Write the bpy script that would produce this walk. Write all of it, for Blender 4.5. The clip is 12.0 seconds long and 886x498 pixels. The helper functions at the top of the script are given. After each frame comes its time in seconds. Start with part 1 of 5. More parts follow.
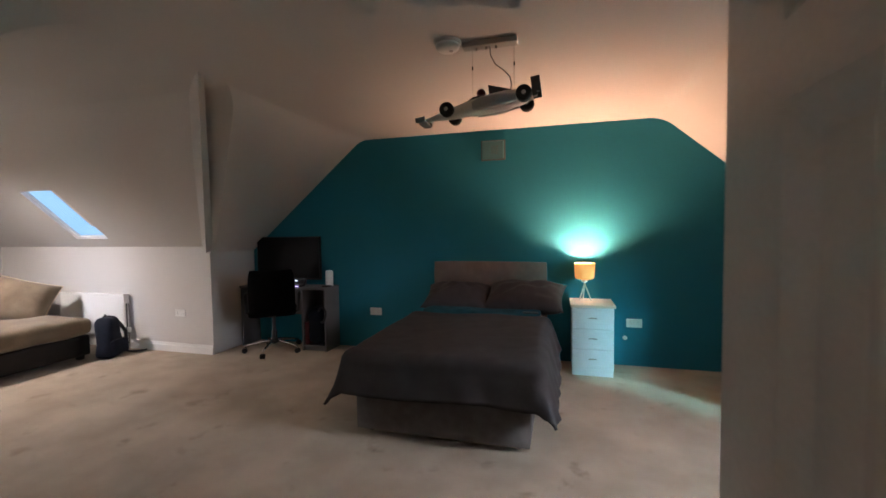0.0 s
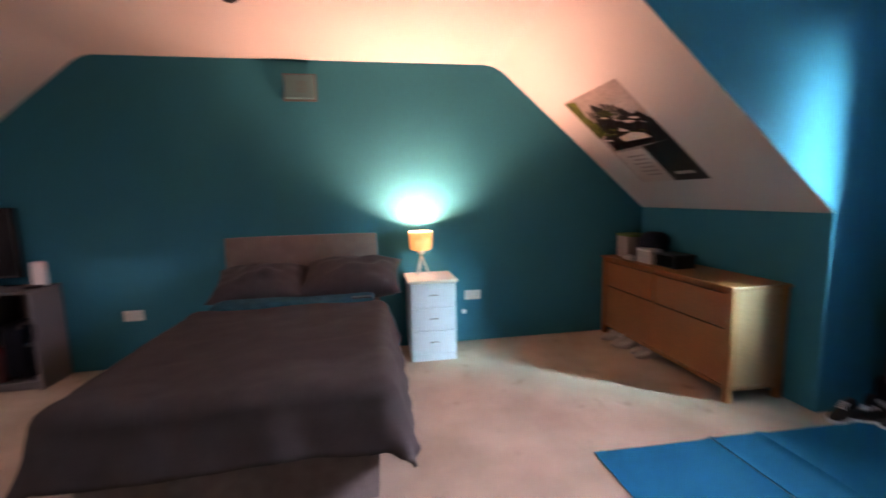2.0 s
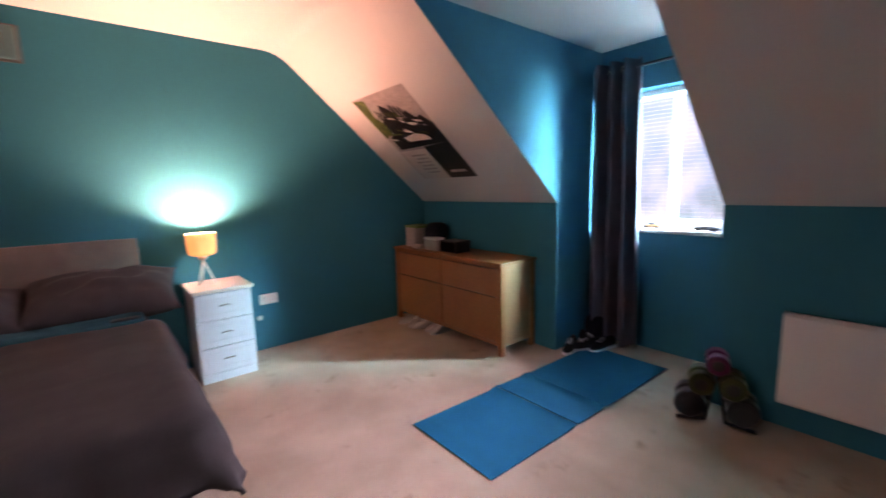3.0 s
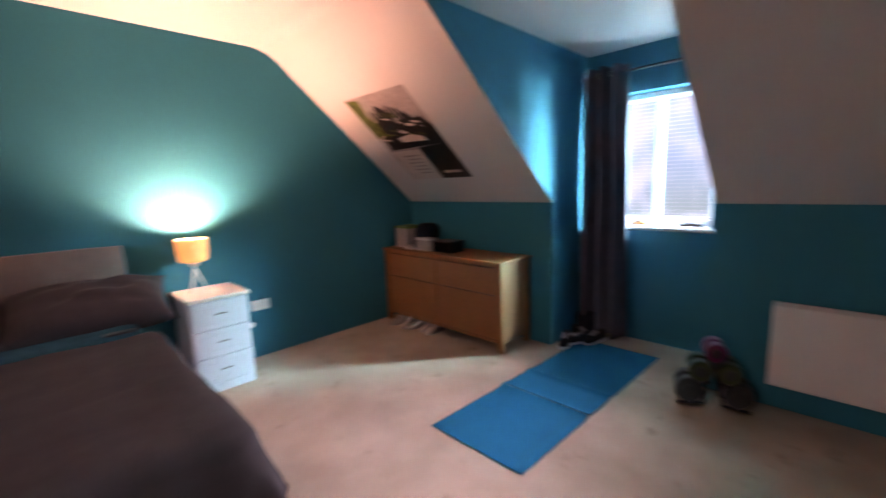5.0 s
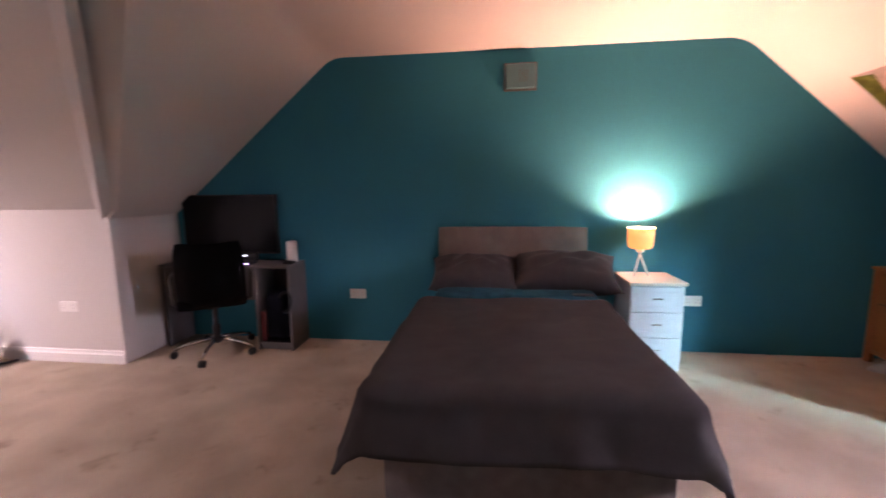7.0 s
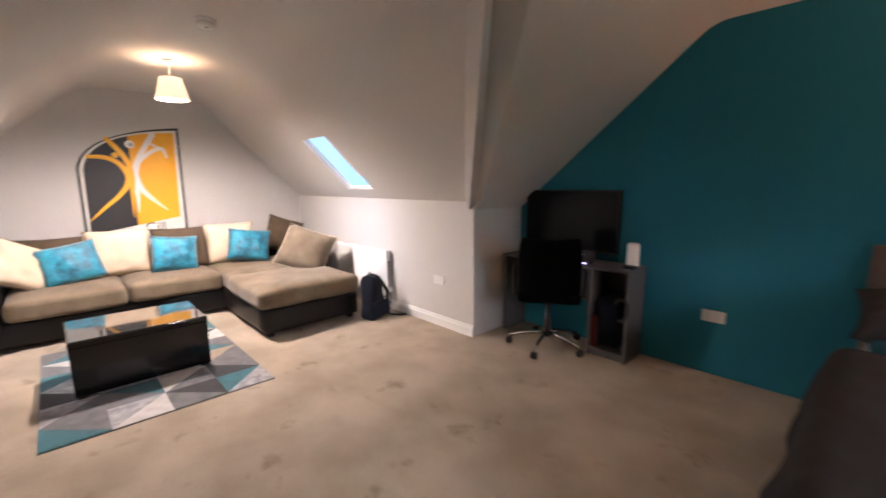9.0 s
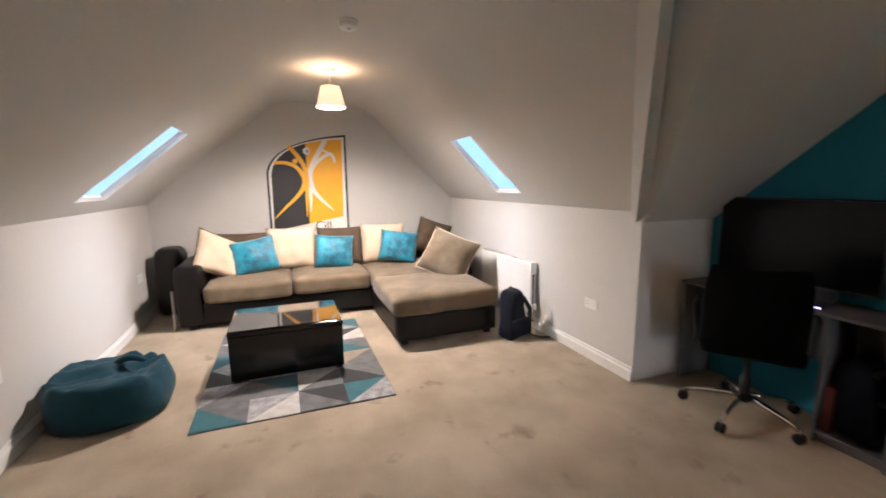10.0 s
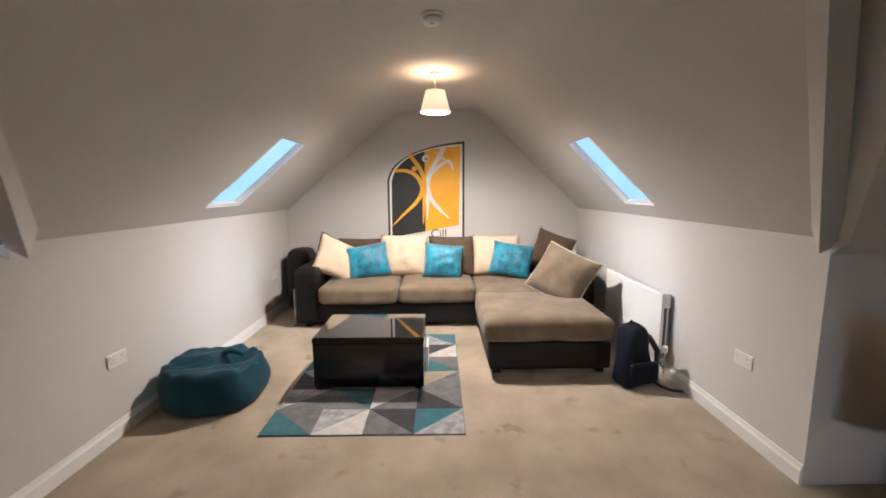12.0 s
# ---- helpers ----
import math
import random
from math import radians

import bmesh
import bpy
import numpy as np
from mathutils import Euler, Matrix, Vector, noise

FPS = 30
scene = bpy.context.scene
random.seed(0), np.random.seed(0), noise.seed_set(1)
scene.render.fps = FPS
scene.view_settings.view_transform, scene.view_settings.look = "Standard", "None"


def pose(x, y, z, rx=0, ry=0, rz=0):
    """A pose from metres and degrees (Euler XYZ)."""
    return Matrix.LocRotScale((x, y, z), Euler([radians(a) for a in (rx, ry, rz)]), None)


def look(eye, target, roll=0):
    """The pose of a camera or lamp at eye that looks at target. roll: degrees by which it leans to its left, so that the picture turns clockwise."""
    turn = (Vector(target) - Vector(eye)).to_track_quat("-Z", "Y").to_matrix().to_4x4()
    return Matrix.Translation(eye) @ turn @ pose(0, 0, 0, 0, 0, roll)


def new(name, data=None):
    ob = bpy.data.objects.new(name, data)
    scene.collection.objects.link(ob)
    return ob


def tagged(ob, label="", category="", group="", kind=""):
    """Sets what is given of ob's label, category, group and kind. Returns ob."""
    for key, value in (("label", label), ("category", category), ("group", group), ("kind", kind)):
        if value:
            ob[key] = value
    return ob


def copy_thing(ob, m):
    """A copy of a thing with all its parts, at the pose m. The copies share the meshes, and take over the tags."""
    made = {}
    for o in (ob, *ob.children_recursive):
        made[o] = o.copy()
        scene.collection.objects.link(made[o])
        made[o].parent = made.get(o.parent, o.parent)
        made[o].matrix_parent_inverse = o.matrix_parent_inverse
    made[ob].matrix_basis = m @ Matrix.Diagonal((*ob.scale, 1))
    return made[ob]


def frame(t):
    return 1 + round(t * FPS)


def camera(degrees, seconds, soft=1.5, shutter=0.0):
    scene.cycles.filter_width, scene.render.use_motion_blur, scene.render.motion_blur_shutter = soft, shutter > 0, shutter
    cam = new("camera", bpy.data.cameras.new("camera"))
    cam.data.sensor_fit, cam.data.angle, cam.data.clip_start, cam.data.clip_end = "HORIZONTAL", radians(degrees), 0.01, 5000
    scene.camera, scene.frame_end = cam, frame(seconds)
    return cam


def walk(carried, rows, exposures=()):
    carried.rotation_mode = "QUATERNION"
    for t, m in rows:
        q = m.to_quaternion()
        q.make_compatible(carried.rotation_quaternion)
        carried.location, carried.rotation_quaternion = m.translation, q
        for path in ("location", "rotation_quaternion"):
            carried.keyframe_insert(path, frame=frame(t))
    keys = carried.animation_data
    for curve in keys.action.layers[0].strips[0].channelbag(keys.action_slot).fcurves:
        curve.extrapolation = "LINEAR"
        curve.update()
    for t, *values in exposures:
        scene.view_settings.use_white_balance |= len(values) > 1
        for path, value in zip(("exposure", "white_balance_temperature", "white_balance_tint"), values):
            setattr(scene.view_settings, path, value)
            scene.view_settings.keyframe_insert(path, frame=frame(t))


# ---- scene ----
cam = camera(93.7, 12.0, soft=1.6, shutter=0.5)

PATH = [
    (0, (-0.162, -0.407, 1.386), (-0.707, 1.515, 1.293), -0.7),
    (0.3, (-0.197, -0.271, 1.408), (-0.727, 1.653, 1.278), -0.8),
    (1, (-0.286, 0.043, 1.337), (-0.733, 1.986, 1.17), -1.0),
    (1.5, (-0.276, 0.249, 1.308), (-0.549, 2.219, 1.102), -0.9),
    (2, (-0.31, 0.43, 1.328), (0.009, 2.388, 1.077), -1.4),
    (2.5, (-0.401, 0.434, 1.313), (0.444, 2.226, 1.04), -1.6),
    (3, (-0.48, 0.465, 1.323), (0.776, 1.994, 1.029), -1.6),
    (3.2, (-0.536, 0.494, 1.331), (0.857, 1.898, 1.027), -1.6),
    (4.8, (-0.724, 0.661, 1.35), (0.843, 1.865, 1.042), -1.7),
    (5, (-0.717, 0.661, 1.356), (0.68, 2.058, 1.046), -2.0),
    (5.5, (-0.76, 0.638, 1.331), (0.211, 2.362, 1.038), -1.4),
    (6, (-0.868, 0.593, 1.33), (-0.354, 2.507, 1.057), -1.1),
    (6.5, (-0.946, 0.566, 1.354), (-0.842, 2.543, 1.073), -0.9),
    (7, (-1.043, 0.551, 1.349), (-1.292, 2.515, 1.065), -0.6),
    (7.2, (-1.052, 0.539, 1.367), (-1.433, 2.48, 1.07), -0.8),
    (8.8, (-1.383, 0.61, 1.393), (-2.717, 2.066, 1.076), -0.6),
    (9, (-1.492, 0.687, 1.403), (-2.933, 2.037, 1.083), -0.5),
    (9.5, (-1.657, 0.847, 1.408), (-3.337, 1.885, 1.09), -0.5),
    (10, (-1.802, 1.085, 1.435), (-3.647, 1.791, 1.121), -0.6),
    (10.5, (-1.981, 1.292, 1.436), (-3.903, 1.752, 1.131), -0.5),
    (11, (-2.123, 1.429, 1.469), (-4.083, 1.704, 1.183), -0.6),
    (11.5, (-2.163, 1.549, 1.45), (-4.139, 1.682, 1.174), -0.5),
    (12, (-2.093, 1.574, 1.453), (-4.074, 1.592, 1.174), -0.3),
]
EXPOSURES = [(0.0, 0.26, 5850, 20), (0.6, 0.62, 6000, 28), (1.6, 0.86, 6150, 38), (2.4, 0.90, 6350, 54), (5.0, 0.88, 6350, 52), (6.2, 0.93, 6400, 56), (7.0, 0.95, 6200, 50), (9.0, 0.86, 6050, 24), (12.0, 0.53, 5900, 15)]
walk(cam, [(t, look(eye, target, roll)) for t, eye, target, roll in PATH], EXPOSURES)

# ---- plan ----
XL, XR = -3.95, 2.222          # return wall beside the desk, knee wall under the dormer slope
YT, YD = 4.055, -0.355         # painted gable wall, door wall
YK, XS = 3.36, -7.44           # knee wall of the sofa arm, end wall of the sofa arm
XW = 2.80                      # window wall of the dormer
YA, YB = 1.263, 2.366          # cheeks of the dormer
ZK, ZA, ZR, ZC, ZD = 1.155, 1.225, 1.182, 2.44, 2.36


# ---- world and lamps ----
world = bpy.data.worlds.new("world")
scene.world = world
world.use_nodes = True
wn = world.node_tree
sky = wn.nodes.new("ShaderNodeTexSky")
sky.sky_type = "NISHITA"
sky.sun_disc = False
sky.sun_elevation = radians(40)
sky.sun_rotation = radians(200)
sky.altitude = 50
wn.links.new(sky.outputs[0], wn.nodes["Background"].inputs[0])
wn.nodes["Background"].inputs[1].default_value = 0.035


def lamp(name, kind, m, energy, color, size=0.05, size_y=0.0):
    data = bpy.data.lights.new(name, kind)
    data.energy, data.color = energy, color
    if kind == "AREA":
        data.shape, data.size, data.size_y = "RECTANGLE", size, size_y or size
    elif kind == "SUN":
        data.angle = radians(size)
    else:
        data.shadow_soft_size = size
    ob = new(name, data)
    ob.matrix_world = m
    return ob


WARM = (1.0, 0.54, 0.29)
lamp("sun", "SUN", look((0, 0, 8), (2.0, 4.5, 0)), 0.6, (1.0, 0.95, 0.88), 12)
lamp("bedside_bulb", "POINT", pose(0.065, 3.88, 0.975), 15, WARM, 0.03)
upward = lamp("bedside_bulb_upward", "SPOT", pose(0.065, 3.88, 0.994, 180), 145, WARM, 0.03)
upward.data.spot_size, upward.data.spot_blend = radians(174), 1.0
downward = lamp("pendant_bulb", "SPOT", pose(-5.78, 1.548, 2.130), 210, (1.0, 0.88, 0.73), 0.04)
downward.data.spot_size, downward.data.spot_blend = radians(179), 0.88
lamp("pendant_bulb_top", "POINT", pose(-5.78, 1.548, 2.258), 6.5, (1.0, 0.66, 0.36), 0.03)
# area lamp outside the dormer, standing in for sky light
lamp("window_daylight_fill", "AREA", look((5.4, 0.75, 2.75), (2.9, 1.835, 1.3)), 1450, (1.0, 0.98, 0.96), 3.0, 1.5)
# added lamp, tinted cyan, to brighten the dormer cheek
lamp("window_daylight_fill", "AREA", look((4.5, -0.45, 2.3), (2.5, 2.2, 1.3)), 4300, (0.36, 1.0, 0.90), 1.7, 1.8)
lamp("skylight_daylight", "AREA", look((-5.40, 6.2, 2.6), (-5.53, 3.0, 1.6)), 120, (0.74, 0.88, 1.0), 1.3, 1.2)
lamp("skylight_daylight", "AREA", look((-5.50, -3.2, 2.6), (-5.66, 0.0, 1.6)), 120, (0.74, 0.88, 1.0), 1.3, 1.2)


# ---- materials ----
def mat(name, color, rough=0.7, metal=0.0, vary=0.12, scale=6.0, fine=90.0, bump=0.15, depth=0.002, sheen=0.0,
        coat=0.0, emit=0.0, emit_color=None, second=None, patch=0.5, trans=0.0, spec=0.5):
    m = bpy.data.materials.new(name)
    m.use_nodes = True
    t = m.node_tree
    n, l = t.nodes, t.links
    p = n["Principled BSDF"]
    tc = n.new("ShaderNodeTexCoord")
    big = n.new("ShaderNodeTexNoise")
    big.inputs["Scale"].default_value = scale
    big.inputs["Detail"].default_value = 5
    small = n.new("ShaderNodeTexNoise")
    small.inputs["Scale"].default_value = fine
    small.inputs["Detail"].default_value = 3
    l.new(tc.outputs["Object"], big.inputs["Vector"])
    l.new(tc.outputs["Object"], small.inputs["Vector"])
    ramp = n.new("ShaderNodeValToRGB")
    ramp.color_ramp.elements[0].position = 0.5 - patch / 2
    ramp.color_ramp.elements[1].position = 0.5 + patch / 2
    c2 = second or tuple(v * (1 - vary * 1.6) for v in color)
    ramp.color_ramp.elements[0].color = (*c2, 1)
    ramp.color_ramp.elements[1].color = (*color, 1)
    l.new(big.outputs["Fac"], ramp.inputs["Fac"])
    mix = n.new("ShaderNodeMix")
    mix.data_type, mix.blend_type = "RGBA", "MULTIPLY"
    mix.inputs[0].default_value = 1.0
    grey = n.new("ShaderNodeMapRange")
    grey.inputs["From Min"].default_value, grey.inputs["From Max"].default_value = 0.3, 0.7
    grey.inputs["To Min"].default_value, grey.inputs["To Max"].default_value = 1 - vary, 1 + vary * 0.4
    l.new(small.outputs["Fac"], grey.inputs["Value"])
    l.new(ramp.outputs["Color"], mix.inputs[6])
    l.new(grey.outputs["Result"], mix.inputs[7])
    l.new(mix.outputs[2], p.inputs["Base Color"])
    p.inputs["Roughness"].default_value = rough
    p.inputs["Metallic"].default_value = metal
    p.inputs["Specular IOR Level"].default_value = spec
    p.inputs["Sheen Weight"].default_value = sheen
    p.inputs["Coat Weight"].default_value = coat
    p.inputs["Coat Roughness"].default_value = 0.06
    p.inputs["Transmission Weight"].default_value = trans
    if emit:
        p.inputs["Emission Color"].default_value = (*(emit_color or color), 1)
        p.inputs["Emission Strength"].default_value = emit
    if bump:
        b = n.new("ShaderNodeBump")
        b.inputs["Strength"].default_value = bump
        b.inputs["Distance"].default_value = depth
        l.new(small.outputs["Fac"], b.inputs["Height"])
        l.new(b.outputs["Normal"], p.inputs["Normal"])
    return m


M_TEAL = mat("teal_paint", (0.024, 0.192, 0.266), 0.80, spec=0.15, vary=0.05, scale=1.5, fine=140, bump=0.12, depth=0.001)
M_WHITE = mat("wall_paint", (0.60, 0.575, 0.545), 0.75, vary=0.03, scale=1.2, fine=120, bump=0.10, depth=0.001)
M_TRIM = mat("white_gloss_paint", (0.80, 0.79, 0.76), 0.35, vary=0.03, scale=3, bump=0.04)
M_CARPET = mat("beige_carpet", (0.505, 0.415, 0.306), 0.98, vary=0.30, scale=2.3, fine=230, bump=0.8, depth=0.006, sheen=0.1,
               second=(0.365, 0.293, 0.208), patch=0.32)
M_DOOR = mat("white_door_paint", (0.80, 0.77, 0.71), 0.22, vary=0.04, scale=2, bump=0.05)


def carpet_stains(m):
    n, l = m.node_tree.nodes, m.node_tree.links
    p = n["Principled BSDF"]
    src = p.inputs["Base Color"].links[0].from_socket
    tc = n.new("ShaderNodeTexCoord")
    v = n.new("ShaderNodeTexNoise")
    v.inputs["Scale"].default_value = 4.2
    v.inputs["Detail"].default_value = 3
    v.inputs["Roughness"].default_value = 0.62
    l.new(tc.outputs["Object"], v.inputs["Vector"])
    r = n.new("ShaderNodeValToRGB")
    r.color_ramp.elements[0].position, r.color_ramp.elements[1].position = 0.26, 0.39
    r.color_ramp.elements[0].color = (0.62, 0.59, 0.55, 1)
    r.color_ramp.elements[1].color = (1, 1, 1, 1)
    l.new(v.outputs["Fac"], r.inputs["Fac"])
    mx = n.new("ShaderNodeMix")
    mx.data_type, mx.blend_type = "RGBA", "MULTIPLY"
    mx.inputs[0].default_value = 1.0
    l.new(src, mx.inputs[6])
    l.new(r.outputs["Color"], mx.inputs[7])
    l.new(mx.outputs[2], p.inputs["Base Color"])


carpet_stains(M_CARPET)


# ---- mesh helpers ----
def finish(name, bm, material, smooth=False):
    bmesh.ops.recalc_face_normals(bm, faces=bm.faces[:])
    me = bpy.data.meshes.new(name)
    bm.to_mesh(me)
    bm.free()
    for m in material if isinstance(material, (list, tuple)) else [material]:
        me.materials.append(m)
    if smooth:
        for f in me.polygons:
            f.use_smooth = True
    return new(name, me)


def part(name, bm, material, parent=None, label="", smooth=False):
    ob = finish(name, bm, material, smooth)
    if parent is not None:
        ob.parent = parent
    if label:
        tagged(ob, label)
    return ob


def thing(name, m, label, category, group=""):
    ob = new(name)
    ob.empty_display_size = 0.1
    ob.matrix_world = m
    return tagged(ob, label, category, group)


def setting(name, bm, material, label, category, smooth=False):
    return tagged(finish(name, bm, material, smooth), label, category, kind="structure")


def box(bm, lo, hi, bevel=0.0, seg=2):
    vs = [bm.verts.new((x, y, z)) for x in (lo[0], hi[0]) for y in (lo[1], hi[1]) for z in (lo[2], hi[2])]
    fs = [bm.faces.new([vs[i] for i in q]) for q in ((0, 1, 3, 2), (4, 6, 7, 5), (0, 4, 5, 1), (2, 3, 7, 6), (0, 2, 6, 4), (1, 5, 7, 3))]
    if bevel:
        es = list({e for f in fs for e in f.edges})
        bmesh.ops.bevel(bm, geom=es, offset=bevel, segments=seg, affect="EDGES", profile=0.5)
    return bm


def boxed(lo, hi, bevel=0.0, seg=2):
    return box(bmesh.new(), lo, hi, bevel, seg)


def prism(bm, pts, axis, a, b):
    """A polygon extruded along an axis from a to b; pts are the two other coordinates in xyz order."""
    def at(p, v):
        q = list(p)
        q.insert(axis, v)
        return q
    lo = [bm.verts.new(at(p, a)) for p in pts]
    hi = [bm.verts.new(at(p, b)) for p in pts]
    bm.faces.new(lo)
    bm.faces.new(hi[::-1])
    for i in range(len(pts)):
        j = (i + 1) % len(pts)
        bm.faces.new((lo[i], lo[j], hi[j], hi[i]))
    return bm


def tube(bm, pts, r, seg=10, cap=True):
    """A round tube along a line of points; r is one radius or one for each point."""
    pts = [Vector(p) for p in pts]
    rs = r if isinstance(r, (list, tuple)) else [r] * len(pts)
    rings = []
    up = Vector((0, 0, 1))
    for i, p in enumerate(pts):
        d = (pts[min(i + 1, len(pts) - 1)] - pts[max(i - 1, 0)]).normalized()
        side = d.cross(up)
        if side.length < 1e-3:
            side = d.cross(Vector((1, 0, 0)))
        side.normalize()
        other = d.cross(side)
        rings.append([bm.verts.new(p + rs[i] * (math.cos(a) * side + math.sin(a) * other)) for a in [2 * math.pi * k / seg for k in range(seg)]])
    for a, b in zip(rings, rings[1:]):
        for k in range(seg):
            bm.faces.new((a[k], a[(k + 1) % seg], b[(k + 1) % seg], b[k]))
    if cap:
        bm.faces.new(rings[0][::-1])
        bm.faces.new(rings[-1])
    return bm


def lathe(bm, prof, centre=(0, 0, 0), seg=24, close=True):
    """A profile of (radius, height) turned about the z axis."""
    cx, cy, cz = centre
    rings = [[bm.verts.new((cx + r * math.cos(2 * math.pi * k / seg), cy + r * math.sin(2 * math.pi * k / seg), cz + z)) for k in range(seg)] for r, z in prof]
    for a, b in zip(rings, rings[1:]):
        for k in range(seg):
            bm.faces.new((a[k], a[(k + 1) % seg], b[(k + 1) % seg], b[k]))
    if close:
        bm.faces.new(rings[0][::-1])
        bm.faces.new(rings[-1])
    return bm


# ---- room shell ----
def slope(at_knee, z_knee, at_top, tangent):
    """The line of a roof slope that rounds into the flat ceiling: heights and places, from the knee up."""
    k = abs(at_top - at_knee) / (ZC - z_knee)
    sign = 1 if at_top > at_knee else -1
    a = math.atan2(1, k)
    p0 = np.array((at_top - sign * tangent * math.cos(a), ZC - tangent * math.sin(a)))
    p1, p2 = np.array((at_top, ZC)), np.array((at_top + sign * tangent, ZC))
    line = [(at_knee, z_knee)]
    for s in np.linspace(0, 1, 61):
        line.append(tuple((1 - s) ** 2 * p0 + 2 * s * (1 - s) * p1 + s * s * p2))
    xs, zs = np.array(line).T
    return lambda z: float(np.interp(z, zs, xs))


bed_left = slope(XL, ZK, -2.41, 0.10)
bed_right = slope(XR, ZR, 0.780, 0.13)
arm_right = slope(YK, ZA, 2.12, 0.22)
arm_left = slope(YD, ZA, 1.075, 0.22)
HEIGHTS = [ZK, ZR, ZA, 1.328, 1.853, 2.02, 2.10, 2.16, 2.20, 2.24, 2.27, 2.30, 2.325, 2.345, ZD, 2.380, 2.400, 2.415, 2.426, 2.434, 2.4365, 2.4383, 2.4393, 2.4398, ZC]
SKY_R = (-5.845, -5.325, 1.328, 1.853)      # roof windows: x from, x to, z from, z to
SKY_L = (-5.880, -5.330, 1.328, 1.853)


def sheet(bm, rows):
    """Quads between rows of points."""
    made = [[bm.verts.new(p) for p in r] for r in rows]
    for a, b in zip(made, made[1:]):
        for k in range(len(a) - 1):
            bm.faces.new((a[k], a[k + 1], b[k + 1], b[k]))


def crisp_rim(ob):
    """Open borders of a smooth sheet stay sharp once it is given thickness."""
    used = {}
    for f in ob.data.polygons:
        for k in f.edge_keys:
            used[k] = used.get(k, 0) + 1
    for e in ob.data.edges:
        if used.get(e.key, 0) == 1:
            e.use_edge_sharp = True


def ceiling():
    bm = bmesh.new()
    zs = HEIGHTS
    # slope left of the bed, on both sides of the opening of the sofa arm
    sheet(bm, [[(bed_left(z), arm_right(z), z), (bed_left(z), YT, z)] for z in zs])
    sheet(bm, [[(bed_left(z), YD, z), (bed_left(z), arm_left(z), z)] for z in zs])
    # slope over the dresser, broken by the dormer
    zr = [z for z in zs if z >= ZR]
    sheet(bm, [[(bed_right(z), YB + 0.004, z), (bed_right(z), YT, z)] for z in zr])
    sheet(bm, [[(bed_right(z), YD, z), (bed_right(z), YA - 0.004, z)] for z in zr])
    sheet(bm, [[(bed_right(z), YA - 0.004, z), (bed_right(z), YB + 0.004, z)] for z in zr if z >= ZD])
    # slopes of the sofa arm, with an opening for a roof window in each
    for line, (x0, x1, za, zb) in ((arm_right, SKY_R), (arm_left, SKY_L)):
        low, mid, high = [z for z in zs if ZA <= z <= za], [za, zb], [z for z in zs if z >= zb]
        for part_z in (low, high):
            sheet(bm, [[(XS, line(z), z), (x0, line(z), z), (x1, line(z), z), (bed_left(z), line(z), z)] for z in part_z])
        sheet(bm, [[(XS, line(z), z), (x0, line(z), z)] for z in mid])
        sheet(bm, [[(x1, line(z), z), (bed_left(z), line(z), z)] for z in mid])
    # flat parts
    sheet(bm, [[(x, line(ZC), ZC) for x in (XS, win[0], win[1], bed_left(ZC))] for line, win in ((arm_left, SKY_L), (arm_right, SKY_R))])
    ends = ((YD, YD), (arm_left(ZC), YA - 0.004), (arm_right(ZC), YB + 0.004), (YT, YT))
    sheet(bm, [[(bed_left(ZC), p, ZC), (bed_right(ZC), q, ZC)] for p, q in ends])
    bmesh.ops.remove_doubles(bm, verts=bm.verts[:], dist=0.0005)
    ob = setting("ceiling", bm, M_WHITE, "off-white plastered attic ceiling with rounded slopes", "ceiling", True)
    for f in ob.data.polygons:
        if f.normal.z > 0:
            f.flip()
    ob.data.set_sharp_from_angle(angle=radians(20))
    crisp_rim(ob)
    thick = ob.modifiers.new("thick", "SOLIDIFY")
    thick.thickness, thick.offset = 0.03, -1.0
    return ob


ceiling()


def profile(line_a, z_a, line_b, z_b, base=0.0):
    """Outline of a gable wall under two slopes."""
    pts = [(line_a(z_a), base)] + [(line_a(z), z) for z in HEIGHTS if z >= z_a]
    pts += [(line_b(z), z) for z in reversed(HEIGHTS) if z >= z_b] + [(line_b(z_b), base)]
    return pts


T = 0.12
setting("floor", boxed((XS - T, YD - 2.2, -0.15), (XW + 0.4, YT + T, 0.0)), M_CARPET, "beige fitted carpet with dark worn stains", "floor")
setting("wall_north", prism(bmesh.new(), profile(bed_left, ZK, bed_right, ZR), 1, YT, YT + T), M_TEAL, "teal painted gable wall behind the bed", "wall")
setting("wall_west", prism(bmesh.new(), profile(arm_left, ZA, arm_right, ZA), 0, XS - T, XS), M_WHITE, "off-white gable wall behind the sofa", "wall")
setting("wall_sofa_north", boxed((XS, YK, 0), (XL, YK + T, ZA + 0.01)), M_WHITE, "off-white knee wall beside the sofa", "wall")
setting("wall_sofa_south", boxed((XS, YD - T, 0), (XL, YD, ZA + 0.01)), M_WHITE, "off-white knee wall beside the bean bag", "wall")
setting("wall_return", boxed((XL - T, YK + T, 0), (XL, YT + T, ZK + 0.04)), M_WHITE, "short off-white return wall beside the desk", "wall")
setting("wall_knee_north", boxed((XR, YB, 0), (XR + T, YT + T, ZR)), M_TEAL, "teal painted knee wall behind the dresser", "wall")
setting("wall_knee_south", boxed((XR, YD - T, 0), (XR + T, YA, ZR)), M_TEAL, "teal painted knee wall behind the radiator", "wall")

DX0, DX1, DH = -0.66, 0.150, 2.02     # doorway


